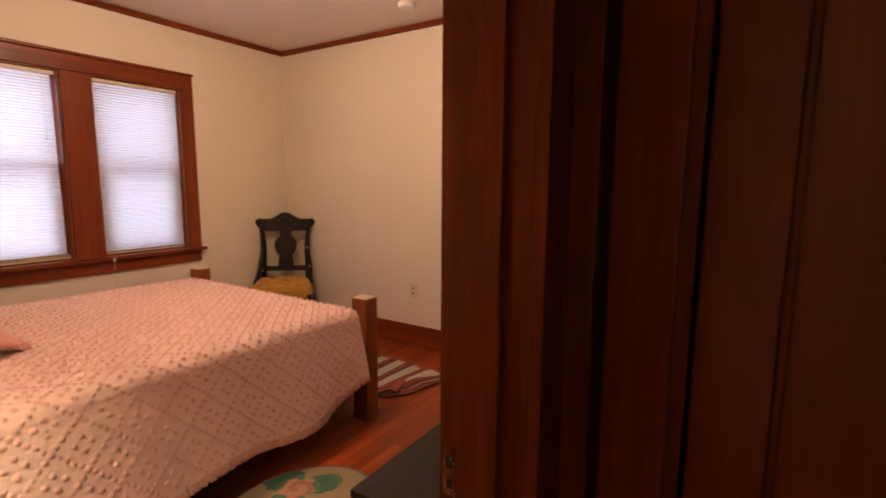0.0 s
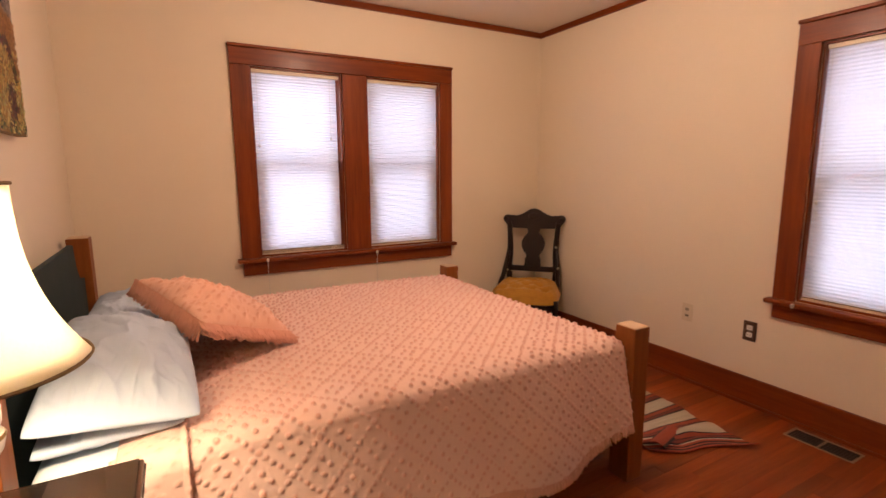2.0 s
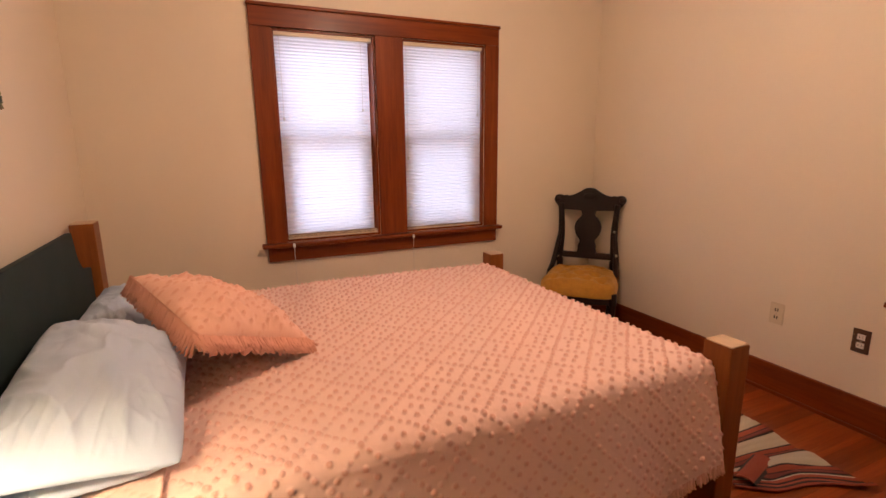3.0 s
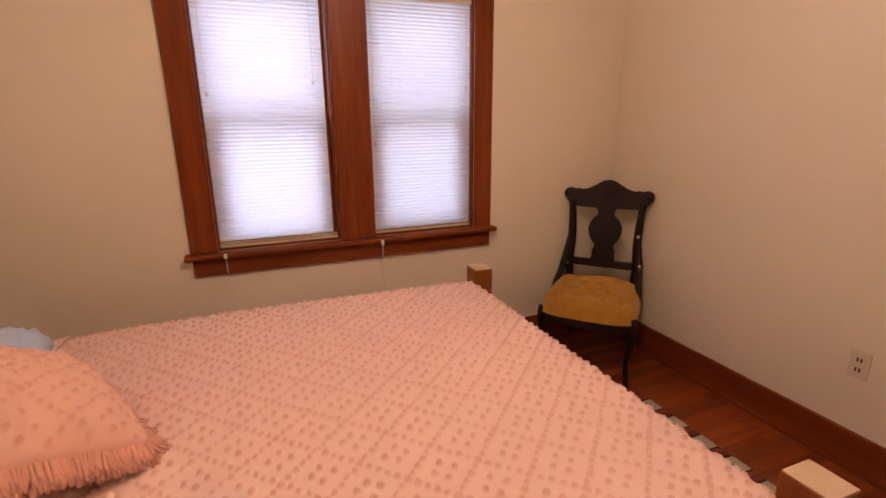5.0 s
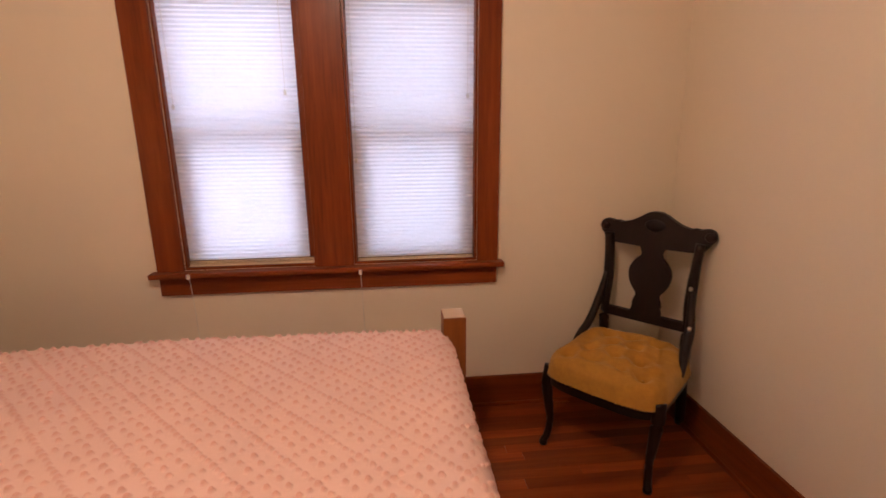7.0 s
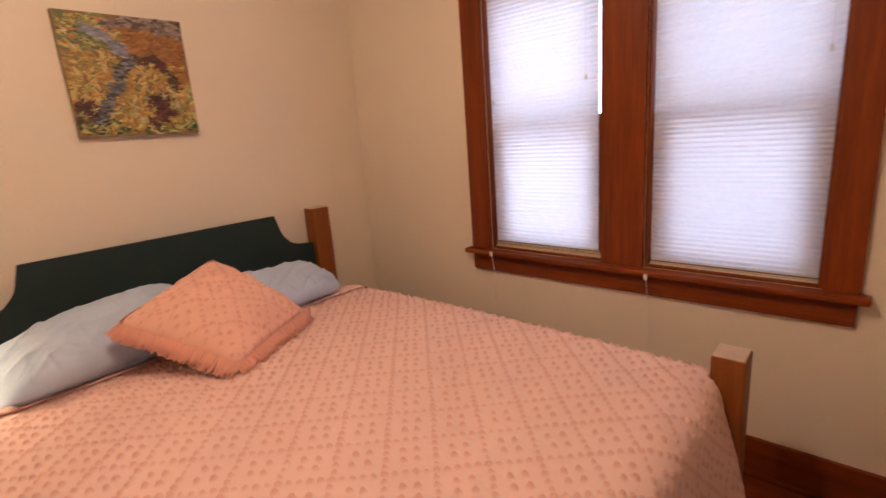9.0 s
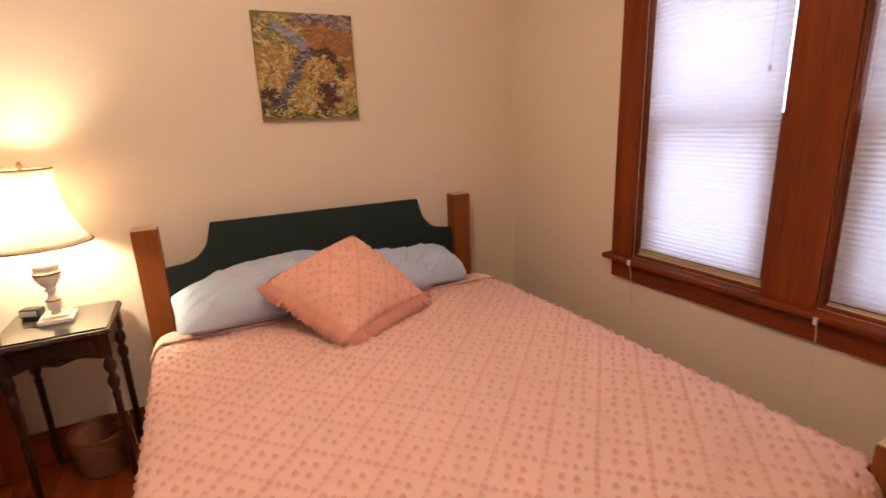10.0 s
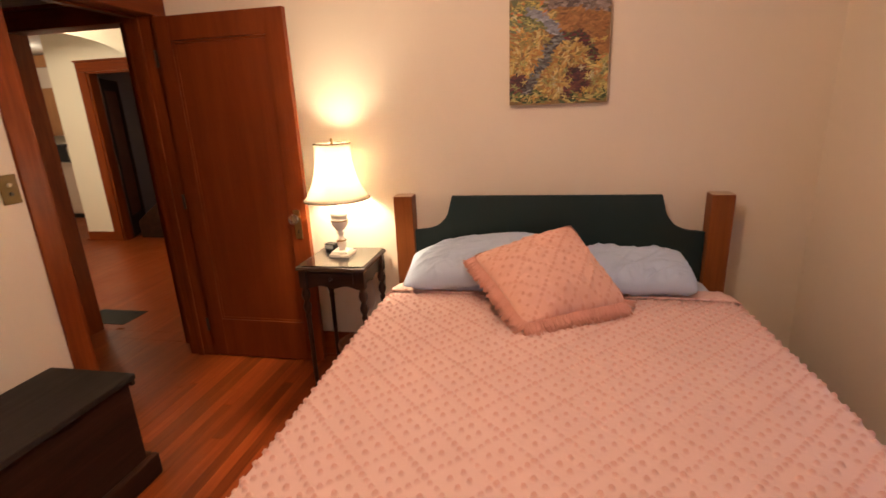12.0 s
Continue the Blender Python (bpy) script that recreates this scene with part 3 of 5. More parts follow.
def pleated_blind(name, label, a, b, z0, z1, to_wall, cords, folds, short=0.0):
    """Cellular shade between a and b; cords are (place across, lower end, tassel) rows."""
    t = thing(name, label, "window blind", group="pleated window shades")
    pitch, depth, mid = 0.0185, 0.0026, 0.030
    low = z0 + 0.020 + 0.0062 * folds
    n = int((z1 - 0.035 - low) / pitch)
    bm, rng = bmesh.new(), random.Random(int(a * 1000))
    rows, cols = [], 10
    for i in range(2 * n + 1):
        z = low + (z1 - 0.035 - low) * i / (2 * n)
        d = mid + (depth if i % 2 else -depth)
        rows.append([])
        for k in range(cols + 1):
            x = a + (b - short - a) * k / cols
            wob = 0.0001 * math.sin(0.9 * k + 0.11 * i) + rng.uniform(-0.00004, 0.00004)
            q = to_wall(x, x, d + wob, d + wob)
            rows[-1].append(bm.verts.new((q[0], q[2], z + wob)))
    for r, s in zip(rows, rows[1:]):
        for k in range(cols):
            bm.faces.new((r[k], r[k + 1], s[k + 1], s[k]))
    part("pleated_fabric", bm, BLIND, t)
    part("head_rail", box(bmesh.new(), *to_wall(a, b, 0.010, 0.050), z1 - 0.035, z1 - 0.013, 0.003), IVORY, t, "ivory metal head rail")
    part("bottom_rail", box(bmesh.new(), *to_wall(a, b, 0.016, 0.044), z0 + 0.006, z0 + 0.018, 0.003), IVORY, t, "ivory bottom rail")
    # the lowest pleats lie folded on the rail
    for k in range(folds):
        zk = z0 + 0.0200 + 0.0062 * k
        part("folded_pleat", box(bmesh.new(), *to_wall(a, b, 0.021, 0.039 - 0.0015 * (k % 2)), zk, zk + 0.0036, 0.0012), PLEAT, t, "pleat folded on the rail")
    # A dark strip paints in the shade between the folds
    part("rail_web", box(bmesh.new(), *to_wall(a + 0.002, b - 0.002, 0.027, 0.033), z0 + 0.0181, z0 + 0.0215 + 0.0062 * folds), BROWN_PL, t, "dark strip standing for the shade between the folded pleats")
    for x, low, out in cords:
        q = to_wall(x, x, out, out)
        cord = part("pull_cord", tube(bmesh.new(), ((q[0], q[2], low), (q[0] + 0.001, q[2], (low + z1) / 2), (q[0], q[2], z1 - 0.03)), 0.0013, 6), CORD, t)
        part("tassel", lathe(((0.002, 0.0), (0.006, -0.006), (0.007, -0.016), (0.004, -0.022)), 10, (q[0], q[2], low + 0.004)), CORD, cord)
    return t


def sill_cleat(x, z, low, y):
    """The looped lift cord that is tied off over the sill and hangs below it."""
    t = thing("cord_cleat", "small white cord cleat with a thin hanging cord below the sill", "cord", (x, y, z), group="cord cleats")
    part("cleat", boxes((-0.007, 0.007, -0.012, 0.0, -0.012, 0.012), bevel=0.003), WHITE_PL, t)
    part("cord", tube(bmesh.new(), curve(((0.001, -0.008, 0), (0.002, 0.006, -0.05), (0.004, 0.010, (low - z) * 0.5), (0.006, 0.012, low - z)), 4), 0.0018, 6), CORD, t)
    return t


pleated_blind("window_blind", "white pleated paper shade glowing with daylight", 1.0015, 1.574, W1[2], W1[3], north_map, ((1.028, 1.54, 0.012), (1.505, 1.60, 0.012)), 3, 0.019)
pleated_blind("window_blind", "white pleated paper shade glowing with daylight", 1.784, 2.348, W1[2], W1[3], north_map, ((1.80, 1.30, 0.012), (2.318, 1.585, 0.012)), 1)
pleated_blind("window_blind", "white pleated shade in the single window", W2[0] + 0.014, W2[1] - 0.014, W2[2], W2[3], east_map, ((-2.16, 1.2, 0.012),), 1)
sill_cleat(1.022, 0.787, 0.47, -0.058)
sill_cleat(1.797, 0.777, 0.45, -0.058)
t = thing("cord_cleat", "small white cord cleat on the single window's sill", "cord", m=Matrix.Translation((XE - 0.058, -2.137, 0.652)) @ Matrix.Rotation(radians(-90), 4, "Z"), group="cord cleats")
part("cleat", boxes((-0.007, 0.007, -0.012, 0.0, -0.012, 0.012), bevel=0.003), WHITE_PL, t)

# ---- bed ----
bed = thing("bed", "wooden post bed with a dark green headboard", "bed", (1.13, -1.24, 0))
OFF = Matrix.Translation((-1.13, 1.24, 0))


def bed_part(name, bm, mat, label="", parent=None, smooth=False):
    bm.transform(OFF)
    return part(name, bm, mat, parent or bed, label, smooth)


PW = 0.052
for y in (-2.036, -0.444):
    for x, top in ((0.078, 1.05), (2.19, 0.702)):
        post = bed_part("post", box(bmesh.new(), x - PW + 0.006, x + PW - 0.006, y - PW, y + PW, 0, top - 0.004, 0.004), POST_Z)
        bed_part("post_top", box(bmesh.new(), x - PW + 0.009, x + PW - 0.009, y - PW + 0.003, y + PW - 0.003, top - 0.004, top, 0.0015), ENDGRAIN, "pale sawn end grain", post)
half = 0.529
arc = [(half, 1.043)] + [(half + 0.015, 1.043 - 0.055)] + [(half + 0.015 + 0.155 * (1 - math.cos(a)) , 0.988 - 0.128 * math.sin(a)) for a in [radians(k * 10) for k in range(1, 10)]] + [(0.742, 0.855)]
outline = [(-a, b) for a, b in reversed(arc)] + arc + [(0.742, 0.42), (-0.742, 0.42)]
bed_part("headboard", slab(outline, 0.022, lambda a, b, d: (0.092 - d, -1.242 + a, b), 0.003), GREEN, "dark green painted scooped headboard")
for y0, y1 in ((-2.02, -1.985), (-0.495, -0.46)):
    bed_part("side_rail", boxes((0.13, 2.138, y0, y1, 0.22, 0.36), bevel=0.004), RAIL_X)
bed_part("foot_rail", boxes((2.125, 2.160, -1.984, -0.496, 0.24, 0.40), bevel=0.004), RAIL_X)

box_spring = thing("box_spring", "dark cloth-covered box spring on the bed rails", "box spring", (1.13, -1.24, 0.25))
part("cover", boxes((-1.0, 1.0, -0.74, 0.74, 0, 0.17), bevel=0.02), DARK_CLOTH, box_spring)
mattress = thing("mattress", "mattress in a pale fitted sheet", "mattress", (1.13, -1.24, 0.42))
bm = boxes((-1.0, 1.0, -0.742, 0.742, 0, 0.205))
bmesh.ops.bevel(bm, geom=list(bm.edges), offset=0.05, segments=4, profile=0.5, affect="EDGES")
part("ticking", bm, MATTRESS, mattress, smooth=True)

# ---- chenille bedspread ----
CELL = 0.1215                        # side of one diamond


def rnd(i, j, k):
    h = math.sin(i * 12.9898 + j * 78.233 + k * 37.719) * 43758.5453
    return h - math.floor(h)


def dome(d):
    return max(0.0, 1 - d ** 6) ** 0.5 * (1 - 0.34 * math.exp(-9 * d * d))


def tuft(u, v):
    """Height share (0 to 1) of the tufts at a place on the cloth: close rows of tufts make diamonds, each holding four loose tufts."""
    a, b = (u + v) * 0.70711 / CELL - 0.10, (u - v) * 0.70711 / CELL - 0.47
    ia, ib = round(a), round(b)
    fa, fb = a - ia, b - ib
    qa, qb = (1 if fa > 0 else -1), (1 if fb > 0 else -1)
    k = 2 * ia + (qa > 0) + 5 * (qb > 0)
    ja, jb = 0.05 * (rnd(k, ib, 1) - 0.5), 0.05 * (rnd(k, ib, 2) - 0.5)
    best = dome(math.hypot(fa - qa * 0.145 - ja, fb - qb * 0.145 - jb) / (0.059 + 0.012 * rnd(k, ib, 3)))
    for along, across, e in ((fb, abs(fa) - 0.5, a + b), (fa, abs(fb) - 0.5, a - b)):
        n = round((along + 0.5) * 5)
        c = along + 0.5 - n / 5
        w = rnd(n, ia + 3 * ib, 4 if e > 0 else 5)
        r = 0.074 if n in (0, 5) else 0.051 + 0.014 * w
        best = max(best, 0.05 * max(0.0, 1 - abs(across) / 0.085), (0.66 + 0.30 * w) * dome(math.hypot(c * 0.95, across + 0.02 * (w - 0.5)) / r))
    return min(1.0, best)


X0, X1 = 0.30, 2.185                 # head edge and foot edge on top
Y0, Y1 = -2.045, -0.438              # where the cloth turns down
ZT = 0.655


def cloth_at(u, v):
    """Place and outward normal of the cloth at u along the bed, v across it."""
    R = 0.055
    side = 1 if v > (Y0 + Y1) / 2 else -1
    edge = Y1 if side > 0 else Y0
    over = (v - edge) * side + R
    z = ZT - 0.012 * ((u - 1.2) / 1.0) ** 2 + 0.006 * noise.noise((u * 2.2, v * 2.2, 0.3)) - 0.030 * max(0.0, (0.62 - u) / 0.32)
    y, ny, nz = v, 0.0, 1.0
    if over > 0:
        ang = min(over / R, math.pi / 2)
        y = edge - side * R + side * R * math.sin(ang)
        z -= R * (1 - math.cos(ang))
        ny, nz = side * math.sin(ang), math.cos(ang)
        rest = over - R * math.pi / 2
        if rest > 0:
            fold = math.sin(u * 9.0 + 1.5 * math.sin(u * 3.1)) * 0.5 + 0.5 * noise.noise((u * 5, 4.2, 1.0))
            out = 0.16 + 0.06 * fold
            y += side * rest * out
            z -= rest * math.sqrt(1 - out * out)
            y += side * 0.010 * fold * min(1, rest / 0.2)
    # the foot end turns down between the posts
    RF = 0.085
    fo = u - X1 + RF
    x, nx = u, 0.0
    if fo > 0:
        ang = min(fo / RF, math.pi / 2)
        x = X1 - RF + RF * math.sin(ang)
        z -= RF * (1 - math.cos(ang))
        nx, nz = math.sin(ang), min(nz, math.cos(ang))
        rest = fo - RF * math.pi / 2
        if rest > 0:
            z -= rest * 0.965
            x += rest * 0.24 + 0.012 * math.sin(v * 11) * min(1, rest / 0.15)
    nrm = Vector((nx, ny, nz))
    nrm = nrm.normalized() if nrm.length else Vector((0, 0, 1))
    return Vector((x, y, z)), nrm


def spread_drop(u):
    """How far the cloth hangs down the side at u."""
    foot = max(0.0, (u - 1.55) / 0.58)
    return 0.455 - 0.10 * foot ** 1.6 + 0.016 * math.sin(u * 8)


spread = thing("bedspread", "pink tufted chenille bedspread with a fringed hem", "bedspread", (1.13, -1.24, 0.3))
STEP = 0.0034
bm = bmesh.new()
tl = bm.verts.layers.float.new("tuft")


def cloth_patch(us, v_rows, first=None):
    """A sheet of cloth; first is a column of another sheet from which it goes on. Returns the last column."""
    grid = [] if first is None else [first]
    for u in us:
        col = []
        for v in v_rows(u):
            p, nrm = cloth_at(u, v)
            h = tuft(u, v)
            vert = bm.verts.new(p + nrm * ((0.0058 + 0.0048 * max(0.0, nrm.z)) * h + 0.0012 * noise.noise((u * 60, v * 60, 0))) - spread.location)
            vert[tl] = h
            col.append(vert)
        grid.append(col)
    for a, b in zip(grid, grid[1:]):
        for k in range(len(a) - 1):
            bm.faces.new((a[k], b[k], b[k + 1], a[k + 1]))
    return grid[-1]


NV = int((Y1 - Y0 + 0.9) / STEP)
US = [X0 + STEP * i for i in range(int((2.140 - X0) / STEP) + 1)]
rows_at = lambda u: [Y0 - spread_drop(u) + (Y1 - Y0 + 2 * spread_drop(u)) * k / NV for k in range(NV + 1)]
last = cloth_patch(US, rows_at)
# between the posts the cloth goes on over the foot end
FOOT = [(k, v) for k, v in enumerate(rows_at(US[-1])) if -1.978 <= v <= -0.502]
cloth_patch([US[-1] + STEP * i for i in range(1, int(0.52 / STEP))], lambda u: [v for _, v in FOOT], [last[k] for k, _ in FOOT])
cloth = part("cloth", bm, CHENILLE, spread, smooth=True)
solid = cloth.modifiers.new("thickness", "SOLIDIFY")
solid.thickness, solid.offset = 0.004, -1


def fringe_mesh(bm, places, rng, length, width, strands=3):
    """Soft uneven tufts of yarn hanging off an edge: (place, along, down) rows."""
    layer = bm.verts.layers.float.get("tuft") or bm.verts.layers.float.new("tuft")
    for p, along, down in places:
        for _ in range(strands):
            L, w = length * rng.uniform(0.65, 1.15), width * rng.uniform(0.7, 1.3)
            q = p + along * rng.uniform(-0.006, 0.006) + along.cross(down) * rng.uniform(-0.004, 0.004)
            sway = along * rng.uniform(-0.22, 0.22) + along.cross(down) * rng.uniform(-0.2, 0.12)
            pts = (q - down * 0.010, q + (down + 0.4 * sway).normalized() * L * 0.55, q + (down + sway).normalized() * L)
            rings = []
            nrm = along.cross(down)
            for c, r in zip(pts, (w * 0.8, w, w * 0.85)):
                ring = [bm.verts.new(c + r * (math.cos(k * math.pi / 2) * along + math.sin(k * math.pi / 2) * nrm)) for k in range(4)]
                for vv in ring:
                    vv[layer] = 0.9
                rings.append(ring)
            for a, b in zip(rings, rings[1:]):
                for k in range(4):
                    bm.faces.new((a[k], a[(k + 1) % 4], b[(k + 1) % 4], b[k]))
            bm.faces.new(rings[-1])
    return bm


rng = random.Random(5)
places = []
for side in (-1, 1):
    for i in range(int((2.140 - X0) / 0.008)):
        u = X0 + 0.008 * i
        v = (Y0 - spread_drop(u)) if side < 0 else (Y1 + spread_drop(u))
        p, _ = cloth_at(u, v)
        places.append((p - spread.location, Vector((1, 0, 0)), Vector((0, side * 0.25, -0.97))))
for i in range(int(1.476 / 0.008)):
    v = -1.978 + 0.008 * i
    p, _ = cloth_at(US[-1] + STEP * int(0.52 / STEP - 1), v)
    places.append((p - spread.location, Vector((0, 1, 0)), Vector((0.15, 0, -0.98))))
part("fringe", fringe_mesh(bmesh.new(), places, rng, 0.026, 0.0042, 4), CHENILLE, spread, smooth=True)

# the head end of the cloth is turned back over itself in a band
bm = bmesh.new()
tl = bm.verts.layers.float.new("tuft")
grid = []
for i in range(26):
    u = 0.315 + 0.165 * i / 25
    grid.append([])
    for k in range(NV + 1):
        s = Y0 - 0.40 + (Y1 - Y0 + 0.80) * k / NV
        p, nrm = cloth_at(u, s)
        h = tuft(u + 3.01, s) * 0.7
        roll = 0.010 + 0.006 * math.sin(math.pi * i / 25) + (0.006 if i > 23 else 0)
        vert = bm.verts.new(p + nrm * (roll + 0.005 * h) - spread.location)
        vert[tl] = h
        grid[-1].append(vert)
for a, b in zip(grid, grid[1:]):
    for k in range(len(a) - 1):
        bm.faces.new((a[k], b[k], b[k + 1], a[k + 1]))
band = part("turned_back_band", bm, CHENILLE, spread, smooth=True)
solid = band.modifiers.new("thickness", "SOLIDIFY")
solid.thickness, solid.offset = 0.007, -1

# ---- pillows ----


def pillow_mesh(corners, thick, n, seed, chenille=False, pinch=0.05, wrinkle=0.006, under=0.75, rounding=0.0, puff=0.42, blunt=False, crease=0.0, taper=1.0):
    """A stuffed pillow from its four corners, in order round it."""
    a, b, c, d = (Vector(p) for p in corners)
    nrm = (c - a).cross(d - b).normalized()
    if nrm.z < 0:
        nrm = -nrm
    bm = bmesh.new()
    layer = bm.verts.layers.float.new("tuft")
    mid = (a + b + c + d) / 4
    lw, lh = (b - a).length, (d - a).length

    def place(s, t, sg):
        e = (1 - s * s) * ((1 - t ** 6) if blunt and t > 0 else (1 - t * t) ** (taper if t < 0 else 1.0))
        cut = 1 - rounding * (s * t) ** 6
        ps, pt = s * cut * (1 - pinch * (1 - t * t)), t * cut * (1 - pinch * (1 - s * s))
        p = a * (1 - ps) * (1 - pt) / 4 + b * (1 + ps) * (1 - pt) / 4 + c * (1 + ps) * (1 + pt) / 4 + d * (1 - ps) * (1 + pt) / 4
        w = wrinkle * (noise.noise((s * 2.4 + seed, t * 3, sg)) + 0.7 * (abs(noise.noise((s * 3.6 + seed, t * 4.2 + s, sg))) - 0.3) + 0.35 * math.sin(9 * (s + 0.4 * t) + seed) * (abs(s) ** 3))
        if crease:
            edge = max(abs(s), abs(t)) ** 2
            fold = 1 - abs(noise.noise((s * 1.6 + 2.2 * t + seed, 1.1 * t - 0.6 * s, seed)))
            gather = 1 - abs(noise.noise((s * 5.5 + seed, t * 2.0, 3 + seed))) if abs(t) > abs(s) else 1 - abs(noise.noise((t * 6.5 + seed, s * 2.0, 5 + seed)))
            w += crease * (0.9 * (fold ** 7 - 0.3) + 1.1 * edge * (gather ** 6 - 0.3))
        h = tuft(s * lw / 2 + seed, t * lh / 2) if chenille and sg > 0 else 0.0
        q = p + nrm * sg * (0.5 * thick * e ** puff * (1.15 if sg > 0 else under)) + nrm * (w * min(1, e * 4))
        return q + nrm * (0.008 * h * min(1, e * 6)), h

    for sg in (1, -1):
        grid = []
        for i in range(n + 1):
            grid.append([])
            for k in range(n + 1):
                q, h = place(2 * i / n - 1, 2 * k / n - 1, sg)
                vert = bm.verts.new(q - mid)
                vert[layer] = h
                grid[-1].append(vert)
        for r, s in zip(grid, grid[1:]):
            for k in range(n):
                bm.faces.new((r[k], s[k], s[k + 1], r[k + 1]))
    bmesh.ops.remove_doubles(bm, verts=bm.verts, dist=0.0004)
    return bm, mid, nrm, place


def bed_pillow(label, corners, thick, seed, blunt=False, taper=1.0):
    bm, mid, nrm, _ = pillow_mesh(corners, thick, 110, seed, wrinkle=0.015, pinch=0.03, rounding=0.05, blunt=blunt, crease=0.012, taper=taper)
    t = thing("bed_pillow", label, "pillow", mid, group="bed pillows")
    part("pillowcase", bm, SHEET, t, smooth=True)
    return t


bed_pillow("pale blue cotton pillow under another pillow", ((0.13, -1.965, 0.662), (0.485, -1.925, 0.660), (0.47, -1.30, 0.675), (0.15, -1.28, 0.69)), 0.09, 1.0)
bed_pillow("pale blue cotton pillow leaning on the headboard", ((0.125, -1.990, 0.735), (0.525, -1.960, 0.682), (0.505, -1.28, 0.735), (0.13, -1.27, 0.83)), 0.215, 2.0, taper=1.9)
bed_pillow("pale blue cotton pillow beside the wall end of the bed", ((0.14, -1.20, 0.76), (0.52, -1.18, 0.70), (0.50, -0.62, 0.69), (0.14, -0.62, 0.74)), 0.17, 4.0, True)

TC, RC, BC, LC = Vector((0.33, -1.165, 0.945)), Vector((0.67, -0.945, 0.70)), Vector((0.90, -1.365, 0.685)), Vector((0.545, -1.612, 0.848))
bm, mid, nrm, spot = pillow_mesh((LC, BC, RC, TC), 0.195, 120, 7.3, True, 0.05, 0.020, 0.80, 0.05, 0.50, crease=0.010)
cushion = thing("throw_pillow", "pink tufted chenille throw pillow with a fringed edge", "throw pillow", mid)
part("cover", bm, CORAL, cushion, smooth=True)
places = []
RIM = [(k / 45 - 1, -1.0) for k in range(90)] + [(1.0, k / 45 - 1) for k in range(90)] + [(1 - k / 45, 1.0) for k in range(90)] + [(-1.0, 1 - k / 45) for k in range(90)]
rim = [spot(s, t_, 1)[0] for s, t_ in RIM]
for i, (p, q) in enumerate(zip(rim, rim[1:] + rim[:1])):
    along = (q - p).normalized()
    out = along.cross(nrm)
    if out.dot((p + q) / 2 - mid) < 0:
        out = -out
    fall = out * (0.30 if out.z > 0.05 else 0.80) - nrm * (0.25 if out.z > 0.05 else 0.10) + Vector((0, 0, -0.80 if out.z > 0.05 else -0.45))
    fall += nrm * 0.30 * noise.noise((i * 0.17, 1.3, 0)) + along * 0.45 * noise.noise((i * 0.23, 7.1, 0))
    places.append((p - mid, along, (fall - 0.6 * along * fall.dot(along)).normalized()))
part("fringe", fringe_mesh(bmesh.new(), places, rng, 0.054, 0.0034, 5), CORAL, cushion, "fluffy pink fringe", smooth=True)

# ---- chair in the corner ----
chair = thing("side_chair", "antique dark carved wooden chair with a tufted mustard velvet seat", "chair", m=pose(3.160, -0.203, 0, 0, 0, 132))


# local axes: x across, y forward, z up
def back_plane(a, b, d):
    return (a, 0.03 - 0.045 * (b - 0.45) / 0.6 - d, b)


crest = [(0.0, 1.050), (0.035, 1.044), (0.07, 1.022), (0.12, 0.996), (0.175, 0.986), (0.225, 0.996), (0.252, 0.985), (0.262, 0.960), (0.250, 0.935), (0.232, 0.918), (0.218, 0.892), (0.19, 0.885), (0.10, 0.882), (0.0, 0.880)]
crest = [q[:2] for q in curve([(a, b, 0) for a, b in crest], 3)]
part("crest_rail", slab([q for q in crest] + [(-a, b) for a, b in reversed(crest[1:-1])], 0.030, back_plane, 0.006), CHAIR_W, chair, "carved dark crest rail")
bm = lathe(((0.001, 0.007), (0.012, 0.005), (0.018, 0.006), (0.030, 0.002), (0.042, 0.003), (0.048, -0.003)), 18, squash=0.6)
bm.transform(Matrix.Translation((0, -0.012 + 0.004, 0.985)) @ Matrix.Rotation(radians(-90), 4, "X"))
part("carved_boss", bm, CHAIR_W, chair, smooth=True)
sp = [(0.058, 0.884), (0.050, 0.86), (0.044, 0.845), (0.070, 0.82), (0.092, 0.785), (0.098, 0.745), (0.086, 0.70), (0.062, 0.665), (0.050, 0.645), (0.066, 0.62), (0.062, 0.60), (0.070, 0.575), (0.072, 0.555)]
sp = [q[:2] for q in curve([(a, b, 0) for a, b in sp], 3)]
part("splat", slab(sp + [(-a, b) for a, b in reversed(sp)], 0.016, back_plane, 0.004), CHAIR_W, chair, "vase-shaped back splat")
part("back_rail", slab([(-0.19, 0.515), (0.19, 0.515), (0.19, 0.56), (-0.19, 0.56)], 0.026, back_plane, 0.004), CHAIR_W, chair)
